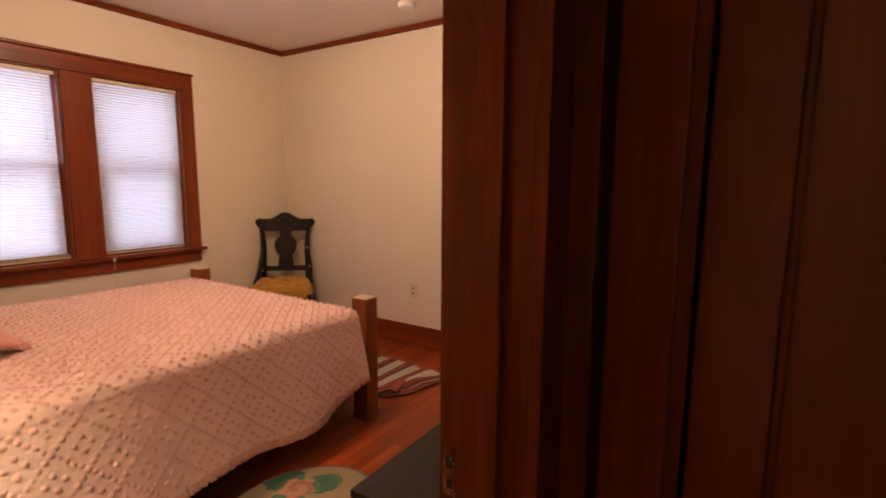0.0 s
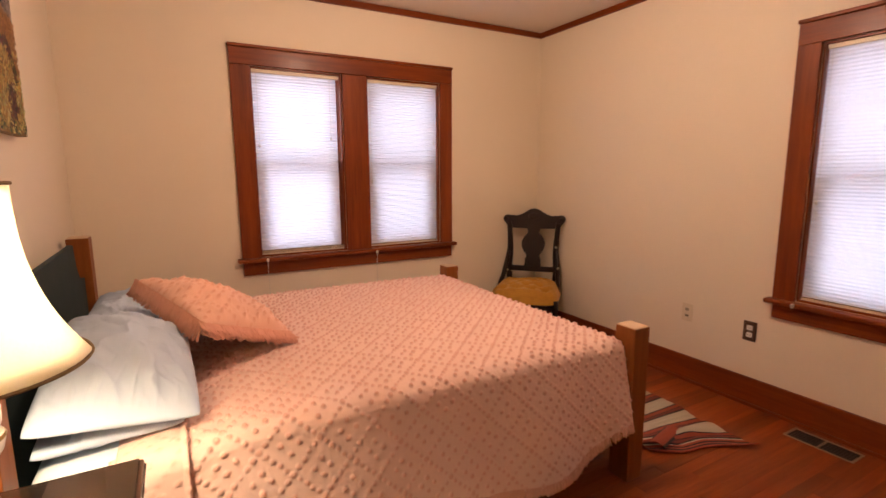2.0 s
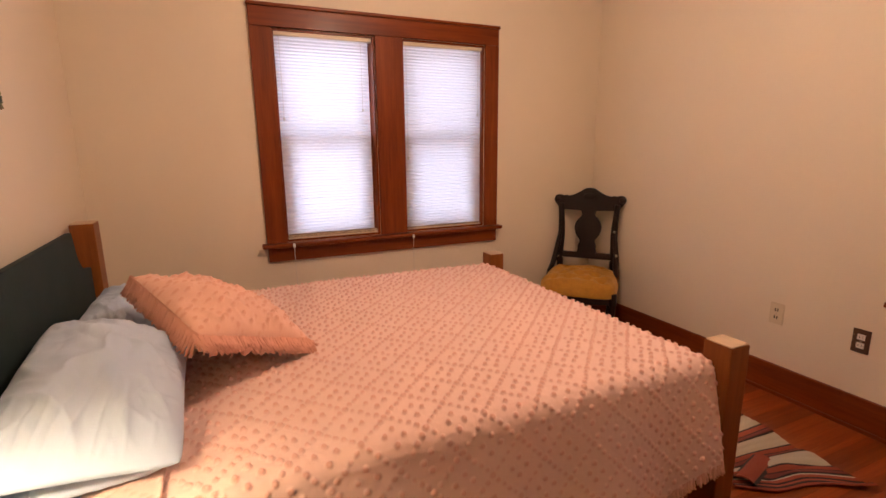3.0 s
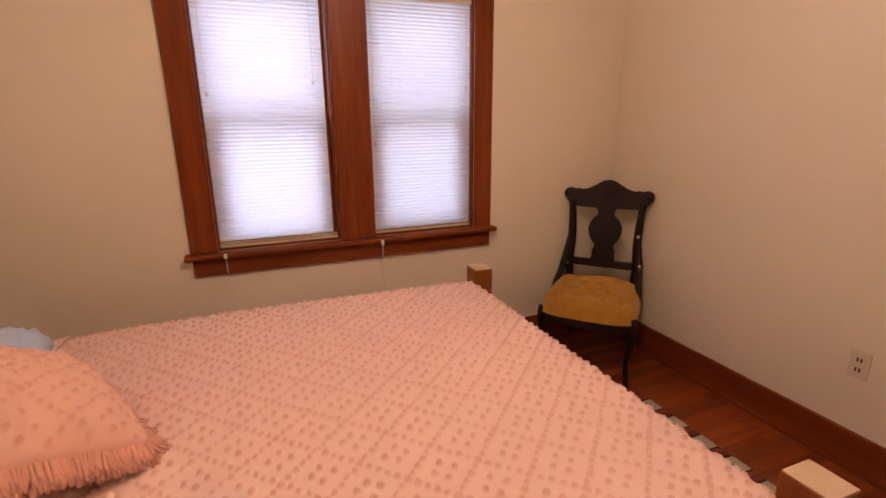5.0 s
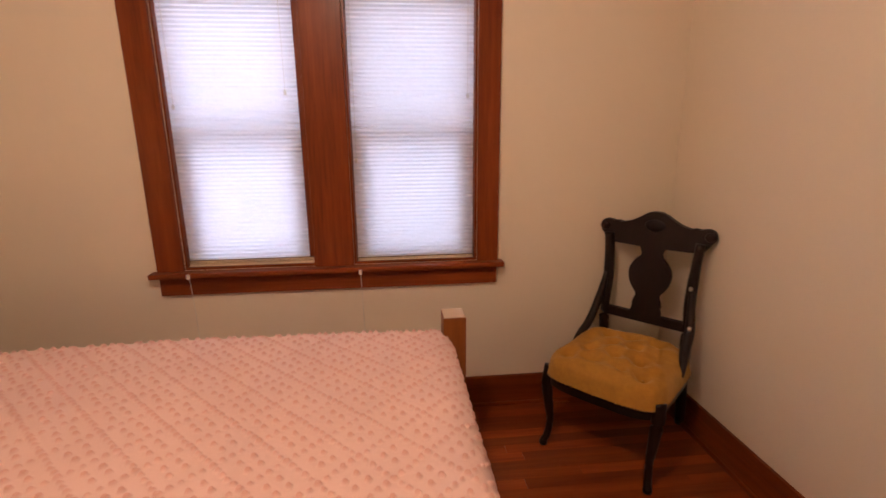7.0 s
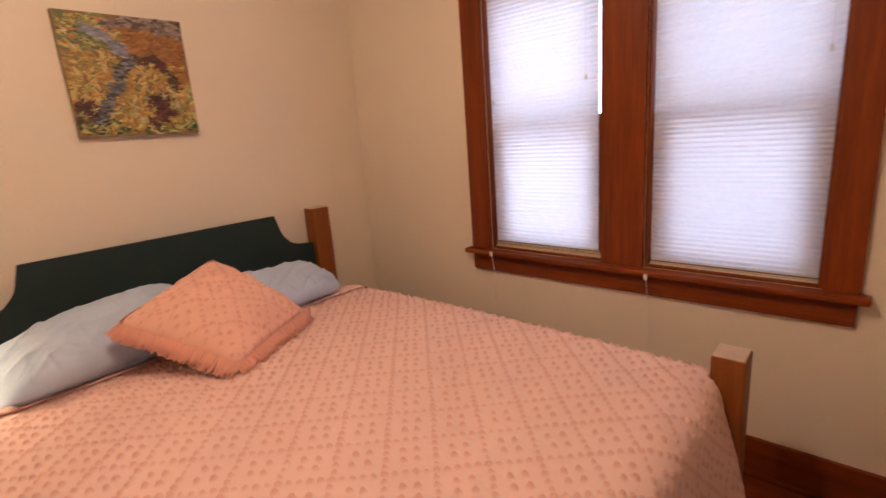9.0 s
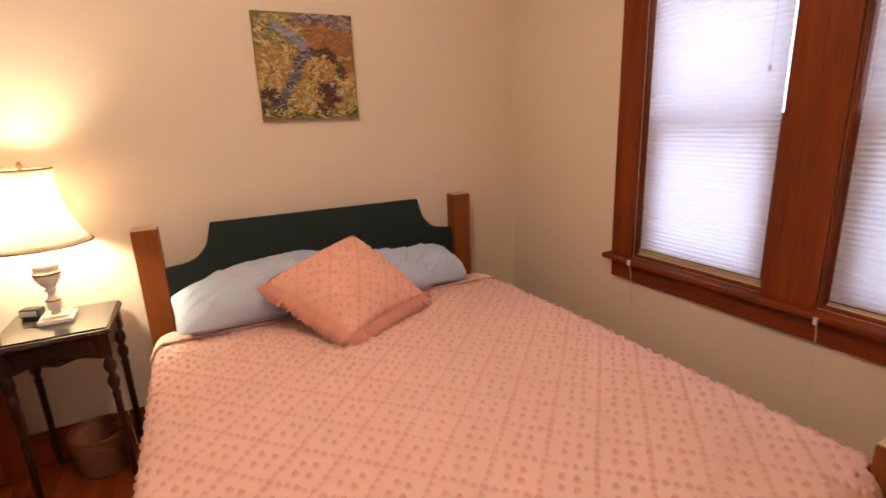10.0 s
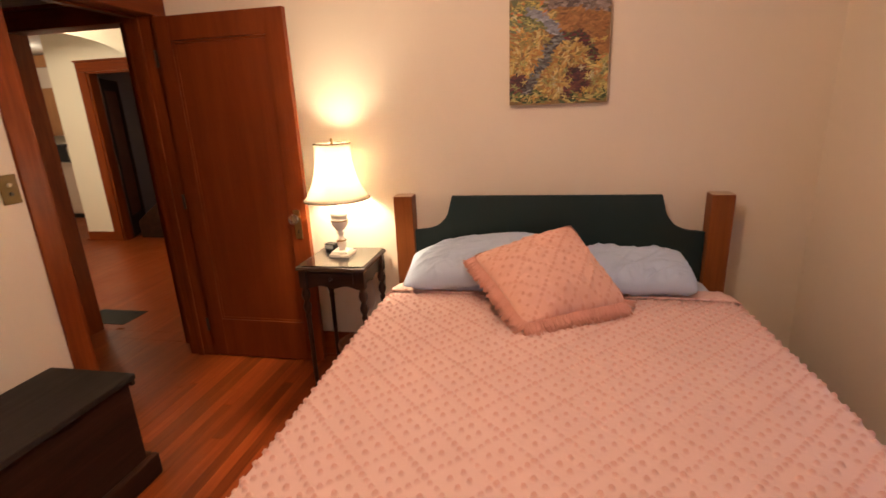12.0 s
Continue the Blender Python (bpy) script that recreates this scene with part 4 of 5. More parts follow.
for s in (1, -1):
    pts = curve(((s * 0.205, 0.005, 0.93), (s * 0.195, 0.01, 0.80), (s * 0.192, 0.018, 0.68), (s * 0.195, 0.024, 0.56), (s * 0.195, 0.02, 0.44), (s * 0.19, -0.02, 0.22), (s * 0.188, -0.075, 0.0)), 4)
    part("back_post", tube(bmesh.new(), pts, [0.025] * len(pts), 10, 0.8), CHAIR_W, chair, smooth=True)
    pts = curve(((s * 0.196, 0.028, 0.74), (s * 0.207, 0.050, 0.65), (s * 0.220, 0.085, 0.555), (s * 0.226, 0.145, 0.49), (s * 0.238, 0.20, 0.45), (s * 0.244, 0.245, 0.405)), 4)
    part("side_arm", tube(bmesh.new(), pts, [0.013 + 0.008 * math.sin(math.pi * i / (len(pts) - 1)) for i in range(len(pts))], 8, 0.9), CHAIR_W, chair, smooth=True)
    pts = curve(((s * 0.235, 0.475, 0.385), (s * 0.243, 0.492, 0.31), (s * 0.235, 0.490, 0.22), (s * 0.226, 0.482, 0.12), (s * 0.230, 0.494, 0.05), (s * 0.238, 0.512, 0.022)), 4)
    leg = part("front_leg", tube(bmesh.new(), pts, [0.032 - 0.016 * min(1, i / (len(pts) * 0.6)) for i in range(len(pts))], 10), CHAIR_W, chair, smooth=True)
    part("caster", lathe(((0.006, 0), (0.017, 0.003), (0.019, 0.014), (0.014, 0.026), (0.008, 0.032)), 12, (s * 0.238, 0.512, 0)), CHAIR_W, leg, smooth=True)


for s in (1, -1):
    bm = lathe(((0.001, 0.010), (0.008, 0.009), (0.012, 0.004), (0.018, 0.006), (0.023, 0.0)), 16)
    bm.transform(Matrix.Translation((s * 0.236, -0.006, 0.962)) @ Matrix.Rotation(radians(-90), 4, "X"))
    part("scroll", bm, CHAIR_W, chair, "carved scroll at the end of the crest", smooth=True)
# Bright bumps added to give the two glints on the arm
for x, y, z in ((-0.196, 0.040, 0.735), (-0.222, 0.088, 0.568)):
    part("glint_bump", lathe(((0.001, 0.011), (0.007, 0.008), (0.009, 0.0), (0.007, -0.008), (0.001, -0.011)), 12, (x, y + 0.012, z)), NICKEL, chair, "bright metal bump giving a glint on the arm", smooth=True)


def seat_outline(k, grow=0.0):
    a = 2 * math.pi * k
    c, s_ = math.cos(a), math.sin(a)
    x = math.copysign(abs(c) ** 0.35, c) * (0.235 + 0.025 * (s_ + 1) / 2)
    y = 0.275 + math.copysign(abs(s_) ** 0.35, s_) * 0.245 + 0.025 * max(0, s_) * (1 - abs(c))
    return x * (1 + grow), 0.275 + (y - 0.275) * (1 + grow)


N = 64
bm = bmesh.new()
rings = []
for z, g in ((0.318, -0.03), (0.318, 0.0), (0.385, 0.0), (0.385, -0.05)):
    rings.append([bm.verts.new((*seat_outline(i / N, g), z)) for i in range(N)])
for a, b in zip(rings, rings[1:]):
    for i in range(N):
        bm.faces.new((a[i], a[(i + 1) % N], b[(i + 1) % N], b[i]))
bm.faces.new(rings[0])
bm.faces.new(rings[-1])
part("seat_frame", bm, CHAIR_W, chair)
bm = bmesh.new()
rows = []
M = 26
buttons = [(x, y) for y, xs in ((0.16, (-0.11, 0.0, 0.11)), (0.26, (-0.16, -0.055, 0.055, 0.16)), (0.36, (-0.11, 0.0, 0.11)), (0.45, (-0.16, -0.055, 0.055, 0.16))) for x in xs]


def cushion_top(x, y, f):
    z = 0.380 + 0.116 * (1 - f ** 4) ** 0.5
    for bx_, by_ in buttons:
        d = math.hypot(x - bx_, y - by_)
        z -= 0.040 * math.exp(-(d / 0.026) ** 2) + 0.018 * math.exp(-(d / 0.045) ** 2)
    return z + 0.010 * noise.noise((x * 20, y * 20, 2)) + 0.014 * noise.noise((x * 5, y * 5, 9))


for j in range(M + 1):
    f = j / M
    ring = []
    for i in range(N):
        x, y = seat_outline(i / N, 0.045)
        x, y = x * f, 0.275 + (y - 0.275) * f
        ring.append(bm.verts.new((x, y, cushion_top(x, y, f) if f < 0.999 else 0.366 + 0.004 * noise.noise((x * 30, y * 30, 1)))))
    rows.append(ring)
for a, b in zip(rows[1:], rows[2:]):
    for i in range(N):
        bm.faces.new((a[i], a[(i + 1) % N], b[(i + 1) % N], b[i]))
bm.faces.new(rows[1])
seat = part("seat_cushion", bm, VELVET, chair, "button-tufted mustard velvet seat", smooth=True)
for x, y in buttons:
    part("button", lathe(((0.001, 0.004), (0.006, 0.003), (0.008, 0.0)), 10, (x, y, cushion_top(x, y, 0.3) - 0.002)), VELVET, seat, smooth=True)
bm = bmesh.new()
for i in range(120):
    x, y = seat_outline(i / 120, 0.040)
    bmesh.ops.create_icosphere(bm, subdivisions=1, radius=0.0045, matrix=Matrix.Translation((x, y, 0.364)))
tagged(part("nail_trim", bm, GOLD_NAIL, seat, "row of brass upholstery nails"), kind="stuff")

# ---- nightstand and what stands on it ----
stand = thing("nightstand", "small dark wooden nightstand with turned legs and a glass top", "nightstand", (0.207, -2.378, 0))
part("tabletop", box(bmesh.new(), -0.187, 0.187, -0.192, 0.192, 0.703, 0.724, 0.006), STAND_W, stand)
bm = bmesh.new()
for i in range(26):
    for s in (1, -1):
        bmesh.ops.create_icosphere(bm, subdivisions=1, radius=0.0065, matrix=Matrix.Translation((-0.18 + 0.0144 * i, s * 0.19, 0.7105)))
        bmesh.ops.create_icosphere(bm, subdivisions=1, radius=0.0065, matrix=Matrix.Translation((s * 0.185, -0.184 + 0.0147 * i, 0.7105)))
part("bead_moulding", bm, BEAD_W, stand, "polished beaded edge, lightened for its highlights")
part("glass_top", box(bmesh.new(), -0.178, 0.178, -0.183, 0.183, 0.7245, 0.7305, 0.002), GLASS, stand, "clear glass sheet")
wave = [(-0.150, 0.7025), (-0.150, 0.606), (-0.13, 0.600), (-0.105, 0.608), (-0.07, 0.616), (-0.03, 0.606), (0.0, 0.598)]
wave = [q[:2] for q in curve([(a, b, 0) for a, b in wave], 3)]
wave = wave + [(-a, b) for a, b in reversed(wave[:-1])]
for place in (lambda a, b, d: (0.160 - d, a, b), lambda a, b, d: (-0.160 + d, a, b)):
    part("apron", slab(wave, 0.016, place, 0.002), STAND_W, stand)
for place in (lambda a, b, d: (a * 0.96, 0.165 - d, b), lambda a, b, d: (a * 0.96, -0.165 + d, b)):
    part("apron", slab(wave, 0.016, place, 0.002), STAND_W, stand)
drawer = part("drawer_front", boxes((0.1605, 0.170, -0.118, 0.118, 0.628, 0.692), bevel=0.003), STAND_W, stand, "dark drawer front")
bm = lathe(((0.005, 0.0), (0.004, 0.008), (0.010, 0.013), (0.009, 0.019), (0.003, 0.022)), 12)
bm.transform(Matrix.Translation((0.170, 0, 0.660)) @ Matrix.Rotation(radians(90), 4, "Y"))
part("knob", bm, STAND_W, drawer, smooth=True)
turn = ((0.009, 0.0), (0.011, 0.03), (0.012, 0.10), (0.0125, 0.25), (0.0135, 0.42), (0.017, 0.44), (0.011, 0.452), (0.020, 0.475), (0.023, 0.495), (0.016, 0.515), (0.011, 0.525), (0.021, 0.545), (0.024, 0.562), (0.019, 0.585), (0.013, 0.595), (0.021, 0.607))
for x in (-0.157, 0.157):
    for y in (-0.162, 0.162):
        lg = part("leg", lathe(turn, 14, (x, y, 0)), STAND_W, stand, smooth=True)
        part("leg_block", boxes((x - 0.020, x + 0.020, y - 0.020, y + 0.020, 0.606, 0.7025), bevel=0.002), STAND_W, lg)

lamp = thing("table_lamp", "lit table lamp with a white urn base and cream bell shade", "lamp", (0.175, -2.387, 0.7305))
part("foot", boxes((-0.058, 0.058, -0.058, 0.058, 0.0, 0.016), (-0.047, 0.047, -0.047, 0.047, 0.016, 0.030), bevel=0.003), MARBLE, lamp, "square white stone foot")
urn = ((0.020, 0.028), (0.016, 0.040), (0.024, 0.050), (0.026, 0.085), (0.020, 0.095), (0.013, 0.105), (0.013, 0.118), (0.024, 0.128), (0.014, 0.136), (0.026, 0.150), (0.043, 0.175), (0.047, 0.192), (0.046, 0.205), (0.040, 0.210), (0.045, 0.222), (0.046, 0.248), (0.030, 0.258), (0.012, 0.266), (0.011, 0.30))
part("urn", lathe(urn, 28), MARBLE, lamp, "white milk-glass urn", smooth=True)
part("gilt_band", lathe(((0.0475, 0.1955), (0.0490, 0.199), (0.0475, 0.203)), 28), BRASS, lamp, "thin gilt band")
part("gilt_band", lathe(((0.0275, 0.083), (0.0285, 0.086), (0.0265, 0.089)), 28), BRASS, lamp, "thin gilt band")
part("stem", tube(bmesh.new(), ((0, 0, 0.30), (0, 0, 0.385)), 0.008, 10), BRASS, lamp)
bell = []
for i in range(15):
    k = i / 14
    bell.append((0.175 - 0.080 * (1 - (1 - k) ** 2.6), 0.318 + 0.295 * k))
bm = bmesh.new()
rings = []
for r, z in bell:
    ring = []
    for i in range(48):
        a = 2 * math.pi * i / 48
        rr = r * (1 + 0.010 * math.cos(8 * a)) 
        ring.append(bm.verts.new((rr * math.cos(a), rr * math.sin(a), z + 0.006 * math.cos(8 * a) * max(0, (0.33 - z) / 0.02))))
    rings.append(ring)
for a, b in zip(rings, rings[1:]):
    for i in range(48):
        bm.faces.new((a[i], a[(i + 1) % 48], b[(i + 1) % 48], b[i]))
shade = part("shade", bm, SHADE, lamp, "cream fabric bell shade", smooth=True)
md = shade.modifiers.new("thickness", "SOLIDIFY")
md.thickness = 0.0015
DARK_TRIM = plain("shade_braid", (0.20, 0.13, 0.06), 0.8, 0, 0.2, 60)
for r, z in ((0.1755, 0.318), (0.096, 0.612)):
    bm = bmesh.new()
    ring = [(r * 1.006 * math.cos(2 * math.pi * i / 48), r * 1.006 * math.sin(2 * math.pi * i / 48), z) for i in range(49)]
    tube(bm, ring, 0.0032, 6)
    part("braid_trim", bm, DARK_TRIM, shade, "dark braided edge")
bm = tube(bmesh.new(), ((-0.094, 0, 0.600), (0, 0, 0.604), (0.094, 0, 0.600)), 0.002, 6)
tube(bm, ((0, -0.094, 0.600), (0, 0, 0.604), (0, 0.094, 0.600)), 0.002, 6)
for s in (1, -1):
    tube(bm, curve(((s * 0.012, 0, 0.37), (s * 0.050, 0, 0.43), (s * 0.050, 0, 0.52), (0, 0, 0.602)), 4), 0.0018, 6)
part("harp", bm, BRASS, lamp)
part("finial", lathe(((0.005, 0.602), (0.008, 0.610), (0.005, 0.618), (0.009, 0.628), (0.004, 0.640)), 12), BRASS, lamp, smooth=True)

clock = thing("alarm_clock", "small black bedside alarm clock on the nightstand", "clock", m=pose(0.085, -2.488, 0.7305, 0, 0, 70))
part("case", boxes((-0.038, 0.038, -0.025, 0.025, 0.004, 0.042), bevel=0.008), BLACK, clock)
part("dial", boxes((-0.031, 0.031, -0.0275, -0.0255, 0.012, 0.034), bevel=0.001), plain("clock_dial", (0.35, 0.35, 0.33), 0.3), clock, "pale dial")
for x in (-0.03, 0.03):
    part("foot", boxes((x - 0.006, x + 0.006, -0.018, 0.018, 0, 0.004)), BLACK, clock)

cord = thing("power_cord", "thin pale lamp cord hanging behind the nightstand", "cord", (0.04, -2.30, 0.1))
part("cord", tube(bmesh.new(), curve(((0.03, 0.0, 0.625), (0.02, 0.02, 0.45), (0.035, 0.045, 0.32), (0.02, 0.0, 0.22), (0.0, 0.04, 0.18), (0.02, 0.06, -0.095)), 6), 0.0025, 6), CORD, cord)

basket = thing("wastebasket", "round red-brown wicker wastebasket on the floor", "basket", (0.165, -2.345, 0))
bm = bmesh.new()
rows = []
for j in range(23):
    z = 0.004 + 0.0082 * j
    r = 0.088 + 0.028 * j / 22
    rows.append([bm.verts.new(((r + 0.004 * math.cos(math.pi * (i + j))) * math.cos(2 * math.pi * i / 40), (r + 0.004 * math.cos(math.pi * (i + j))) * math.sin(2 * math.pi * i / 40), z)) for i in range(40)])
for a, b in zip(rows, rows[1:]):
    for i in range(40):
        bm.faces.new((a[i], a[(i + 1) % 40], b[(i + 1) % 40], b[i]))
bm.faces.new(rows[0])
wv = part("woven_side", bm, WICKER, basket)
md = wv.modifiers.new("thickness", "SOLIDIFY")
md.thickness = 0.006
bm = bmesh.new()
tube(bm, [(0.117 * math.cos(2 * math.pi * i / 40), 0.117 * math.sin(2 * math.pi * i / 40), 0.186 + 0.002 * (i % 2)) for i in range(41)], 0.008, 8)
part("rim", bm, WICKER, basket, smooth=True)

# ---- blanket chest ----
chest = thing("blanket_chest", "low dark wooden blanket chest with an overhanging lid", "chest", (1.55, -3.15, 0))
CX, CY0, CY1 = 0.435, -0.225, 0.205
part("lid", box(bmesh.new(), -CX, CX, CY0 + 0.01, CY1, 0.475, 0.500, 0.005), CHEST_L, chest, "dull lid, greyer than the chest body")
part("body", boxes((-CX + 0.022, CX - 0.022, CY0 + 0.015, CY1 - 0.022, 0.09, 0.474), bevel=0.003), CHEST_W, chest)
part("lid_batten", boxes((-CX + 0.004, -CX + 0.021, CY0 + 0.02, CY1 - 0.006, 0.452, 0.4745), bevel=0.002), CHEST_W, chest)
part("base_moulding", boxes((-CX - 0.012, CX + 0.012, CY1 - 0.022, CY1 + 0.012, 0.0, 0.105), (-CX - 0.012, -CX + 0.022, CY0 + 0.015, CY1 - 0.022, 0.0, 0.105), (CX - 0.022, CX + 0.012, CY0 + 0.015, CY1 - 0.022, 0.0, 0.105), bevel=0.010), CHEST_W, chest)

# ---- painting ----
picture = thing("painting", "unframed square canvas of a yellow autumn thicket, hung on a wire", "painting", (0.004, -1.231, 1.738))
part("canvas", box(bmesh.new(), 0.0, 0.034, -0.236, 0.236, -0.243, 0.243, 0.003), plain("canvas_edge", (0.25, 0.16, 0.06), 0.8, 0, 0.3, 20), picture)
rng = random.Random(21)
bm = bmesh.new()
dye = bm.loops.layers.float_color.new("dye")


def to_line(u, v, line):
    """Distance to a bent line, and how far along it."""
    best = (9.0, 0.0)
    for k, ((a, b), (c, d)) in enumerate(zip(line, line[1:])):
        t_ = max(0.0, min(1.0, ((u - a) * (c - a) + (v - b) * (d - b)) / ((c - a) ** 2 + (d - b) ** 2)))
        best = min(best, (math.hypot(u - a - t_ * (c - a), v - b - t_ * (d - b)), k + t_))
    return best


LIMB = ((0.22, 0.88), (0.34, 0.82), (0.45, 0.72), (0.50, 0.63), (0.42, 0.54), (0.36, 0.42), (0.27, 0.30), (0.18, 0.13))
ARM = ((0.50, 0.63), (0.60, 0.63), (0.70, 0.66), (0.80, 0.54), (0.87, 0.42))
SPRAYS = ((0.63, 0.48, 0.15), (0.47, 0.20, 0.15), (0.14, 0.44, 0.16), (0.86, 0.20, 0.10), (0.30, 0.62, 0.10))


def pick(u, v):
    """Palette of the picture: u to the right, v up."""
    d, s = to_line(u, v, LIMB)
    if d < 0.045:
        return rng.choice(((0.25, 0.27, 0.33), (0.36, 0.38, 0.44), (0.20, 0.21, 0.25))) if s < 2.6 else rng.choice(((0.09, 0.09, 0.09), (0.15, 0.16, 0.15), (0.22, 0.24, 0.24), (0.05, 0.04, 0.05)))
    if to_line(u, v, ARM)[0] < 0.045:
        return rng.choice(((0.05, 0.05, 0.025), (0.16, 0.025, 0.03), (0.10, 0.11, 0.04), (0.08, 0.02, 0.02)))
    if math.hypot(u - 0.72, v - 0.24) < 0.13 or math.hypot(u - 0.10, v - 0.21) < 0.09 or (0.55 < u < 0.62 and 0.05 < v < 0.16):
        return rng.choice(((0.08, 0.018, 0.03), (0.13, 0.03, 0.035), (0.17, 0.05, 0.03), (0.05, 0.02, 0.02)))
    for a, b, r in SPRAYS:
        if math.hypot(u - a, v - b) < r:
            return rng.choice(((0.54, 0.37, 0.08), (0.46, 0.26, 0.05), (0.58, 0.45, 0.16), (0.40, 0.19, 0.04), (0.32, 0.25, 0.06), (0.22, 0.14, 0.05)))
    if v < 0.14:
        return rng.choice(((0.05, 0.09, 0.03), (0.22, 0.25, 0.06), (0.60, 0.52, 0.16), (0.03, 0.05, 0.02), (0.34, 0.20, 0.05)))
    if v > 0.90 - 0.18 * max(0.0, u - 0.6) and u > 0.35:
        return rng.choice(((0.20, 0.14, 0.11), (0.30, 0.23, 0.20), (0.11, 0.08, 0.07), (0.38, 0.30, 0.26)))
    if u > 0.48 and v > 0.45:
        return rng.choice(((0.36, 0.16, 0.035), (0.32, 0.135, 0.03), (0.41, 0.19, 0.045), (0.29, 0.125, 0.035)))
    if u < 0.40 and v > 0.70:
        return rng.choice(((0.30, 0.30, 0.08), (0.13, 0.14, 0.05), (0.62, 0.48, 0.12), (0.62, 0.20, 0.05), (0.20, 0.22, 0.10)))
    if u > 0.78:
        return rng.choice(((0.38, 0.30, 0.08), (0.16, 0.18, 0.07), (0.52, 0.22, 0.06), (0.60, 0.48, 0.14)))
    return rng.choice(((0.52, 0.33, 0.06), (0.46, 0.22, 0.04), (0.56, 0.43, 0.14), (0.36, 0.16, 0.04), (0.26, 0.22, 0.06)))


STARS = [(rng.uniform(0.04, 0.96), rng.uniform(0.04, 0.42)) for _ in range(30)] + [(rng.uniform(0.03, 0.32), rng.uniform(0.35, 0.95)) for _ in range(14)] + [(rng.uniform(0.78, 0.97), rng.uniform(0.1, 0.6)) for _ in range(14)]
LEAF = ((0.74, 0.60, 0.17), (0.66, 0.52, 0.10), (0.78, 0.45, 0.07), (0.52, 0.50, 0.13), (0.70, 0.66, 0.34), (0.36, 0.40, 0.12))
for i in range(2300 + 5 * len(STARS)):
    u, v = rng.uniform(0.02, 0.98), rng.uniform(0.02, 0.98)
    c = pick(u, v)
    star = i - 2300
    if star >= 0:
        u, v = STARS[star // 5]
        c = tuple(0.85 * q for q in LEAF[(star // 5) % 6])
    k = rng.uniform(0.60, 1.15)
    a = rng.choice((0.5, 2.6, 0.0, 3.0)) + rng.uniform(-0.5, 0.5)
    for sa, sb, sr in SPRAYS:
        if math.hypot(u - sa, v - sb) < sr:
            a = math.atan2(v - sb, u - sa) + rng.uniform(-1.0, 1.0)
    L, w = rng.uniform(0.010, 0.024), rng.uniform(0.003, 0.0065)
    if i < 600:
        L, w = L * 1.8, w * 3
    elif star >= 0:
        a = 1.257 * (star % 5) + 0.7 * (star // 5) + rng.uniform(-0.25, 0.25)
        L, w = rng.uniform(0.008, 0.014), rng.uniform(0.0018, 0.003)
        u, v = u + 1.5 * L * math.cos(a), v + 1.5 * L * math.sin(a)
    y0, z0 = (u - 0.5) * 0.47, (v - 0.5) * 0.484
    d = 0.0345 + 0.0004 + 0.000002 * i
    vs = []
    for s, t_ in ((-1, 0), (-0.3, -1), (0.5, -0.8), (1, 0), (0.5, 0.8), (-0.3, 1)):
        yy = y0 + s * L * math.cos(a) - t_ * w * math.sin(a)
        zz = z0 + s * L * math.sin(a) + t_ * w * math.cos(a)
        vs.append(bm.verts.new((d, max(-0.2355, min(0.2355, yy)), max(-0.2425, min(0.2425, zz)))))
    f = bm.faces.new(vs)
    for lp in f.loops:
        g = 0.05 * (0.3 * c[0] + 0.6 * c[1] + 0.1 * c[2])
        lp[dye] = ((0.95 * c[0] + g) * k, (0.95 * c[1] + g) * k, (0.95 * c[2] + g) * k, 1)
part("paint_layer", bm, PAINT, picture, "short strokes of ochre, green and violet paint")
part("hanging_wire", tube(bmesh.new(), ((0.006, 0.0, 0.243), (0.006, 0.004, 0.745)), 0.0010, 6), CORD, picture)

# ---- rugs ----
rug = thing("striped_rug", "small woven rug with cream, red and black stripes, one end rumpled", "rug", (2.65, -1.47, 0))
bm = bmesh.new()
dye = bm.loops.layers.float_color.new("dye")
BLACK_YARN, RED_YARN, RUST_YARN, CREAM_YARN = (0.020, 0.014, 0.014), (0.17, 0.030, 0.022), (0.30, 0.055, 0.028), (0.50, 0.45, 0.34)
PERIOD = 0.156


def stripe(m):
    """Colour of the weave at m metres from the far end."""
    if m < 0.07 or m > 1.33:
        return BLACK_YARN if m % 0.03 < 0.010 else RUST_YARN
    s = (m - 0.07) % PERIOD
    if s < 0.086:
        return CREAM_YARN
    if s < 0.096 or s > 0.148:
        return BLACK_YARN
    return BLACK_YARN if 0.119 < s < 0.125 else (RUST_YARN if s < 0.12 else RED_YARN)


RX0, RX1, RY1, LONG = 2.36, 2.965, -0.80, 1.40
nx, ny = 44, 260
grid = []
for j in range(ny + 1):
    grid.append([])
    for i in range(nx + 1):
        a, m = i / nx, LONG * j / ny
        r = max(0.0, m - 0.98) / (LONG - 0.98)
        x = RX0 + (RX1 - RX0) * a + 0.005 * noise.noise((0, m * 9, 5))
        y = RY1 - min(m, 0.98) - r * (0.20 + 0.24 * a + 0.025 * math.sin(7 * a))
        z = 0.007 + 0.0012 * math.sin(160 * m)
        z += min(1, 2.5 * r) * (0.022 * max(0, math.sin(11 * r + 3.0 * a - 0.4)) + 0.016 * max(0, noise.noise((a * 3, m * 6, 3))))
        x += r * (0.025 * math.sin(9 * r + 2 * a) + 0.06 * (1 - a)) - 0.045 * a * math.sin(math.pi * min(1.0, 1.05 * r)) - 0.03 * a * r
        grid[-1].append(bm.verts.new((x - 2.65, y + 1.47, z)))


def dyed_face(verts, c):
    f = bm.faces.new(verts)
    for lp in f.loops:
        lp[dye] = (*c, 1)


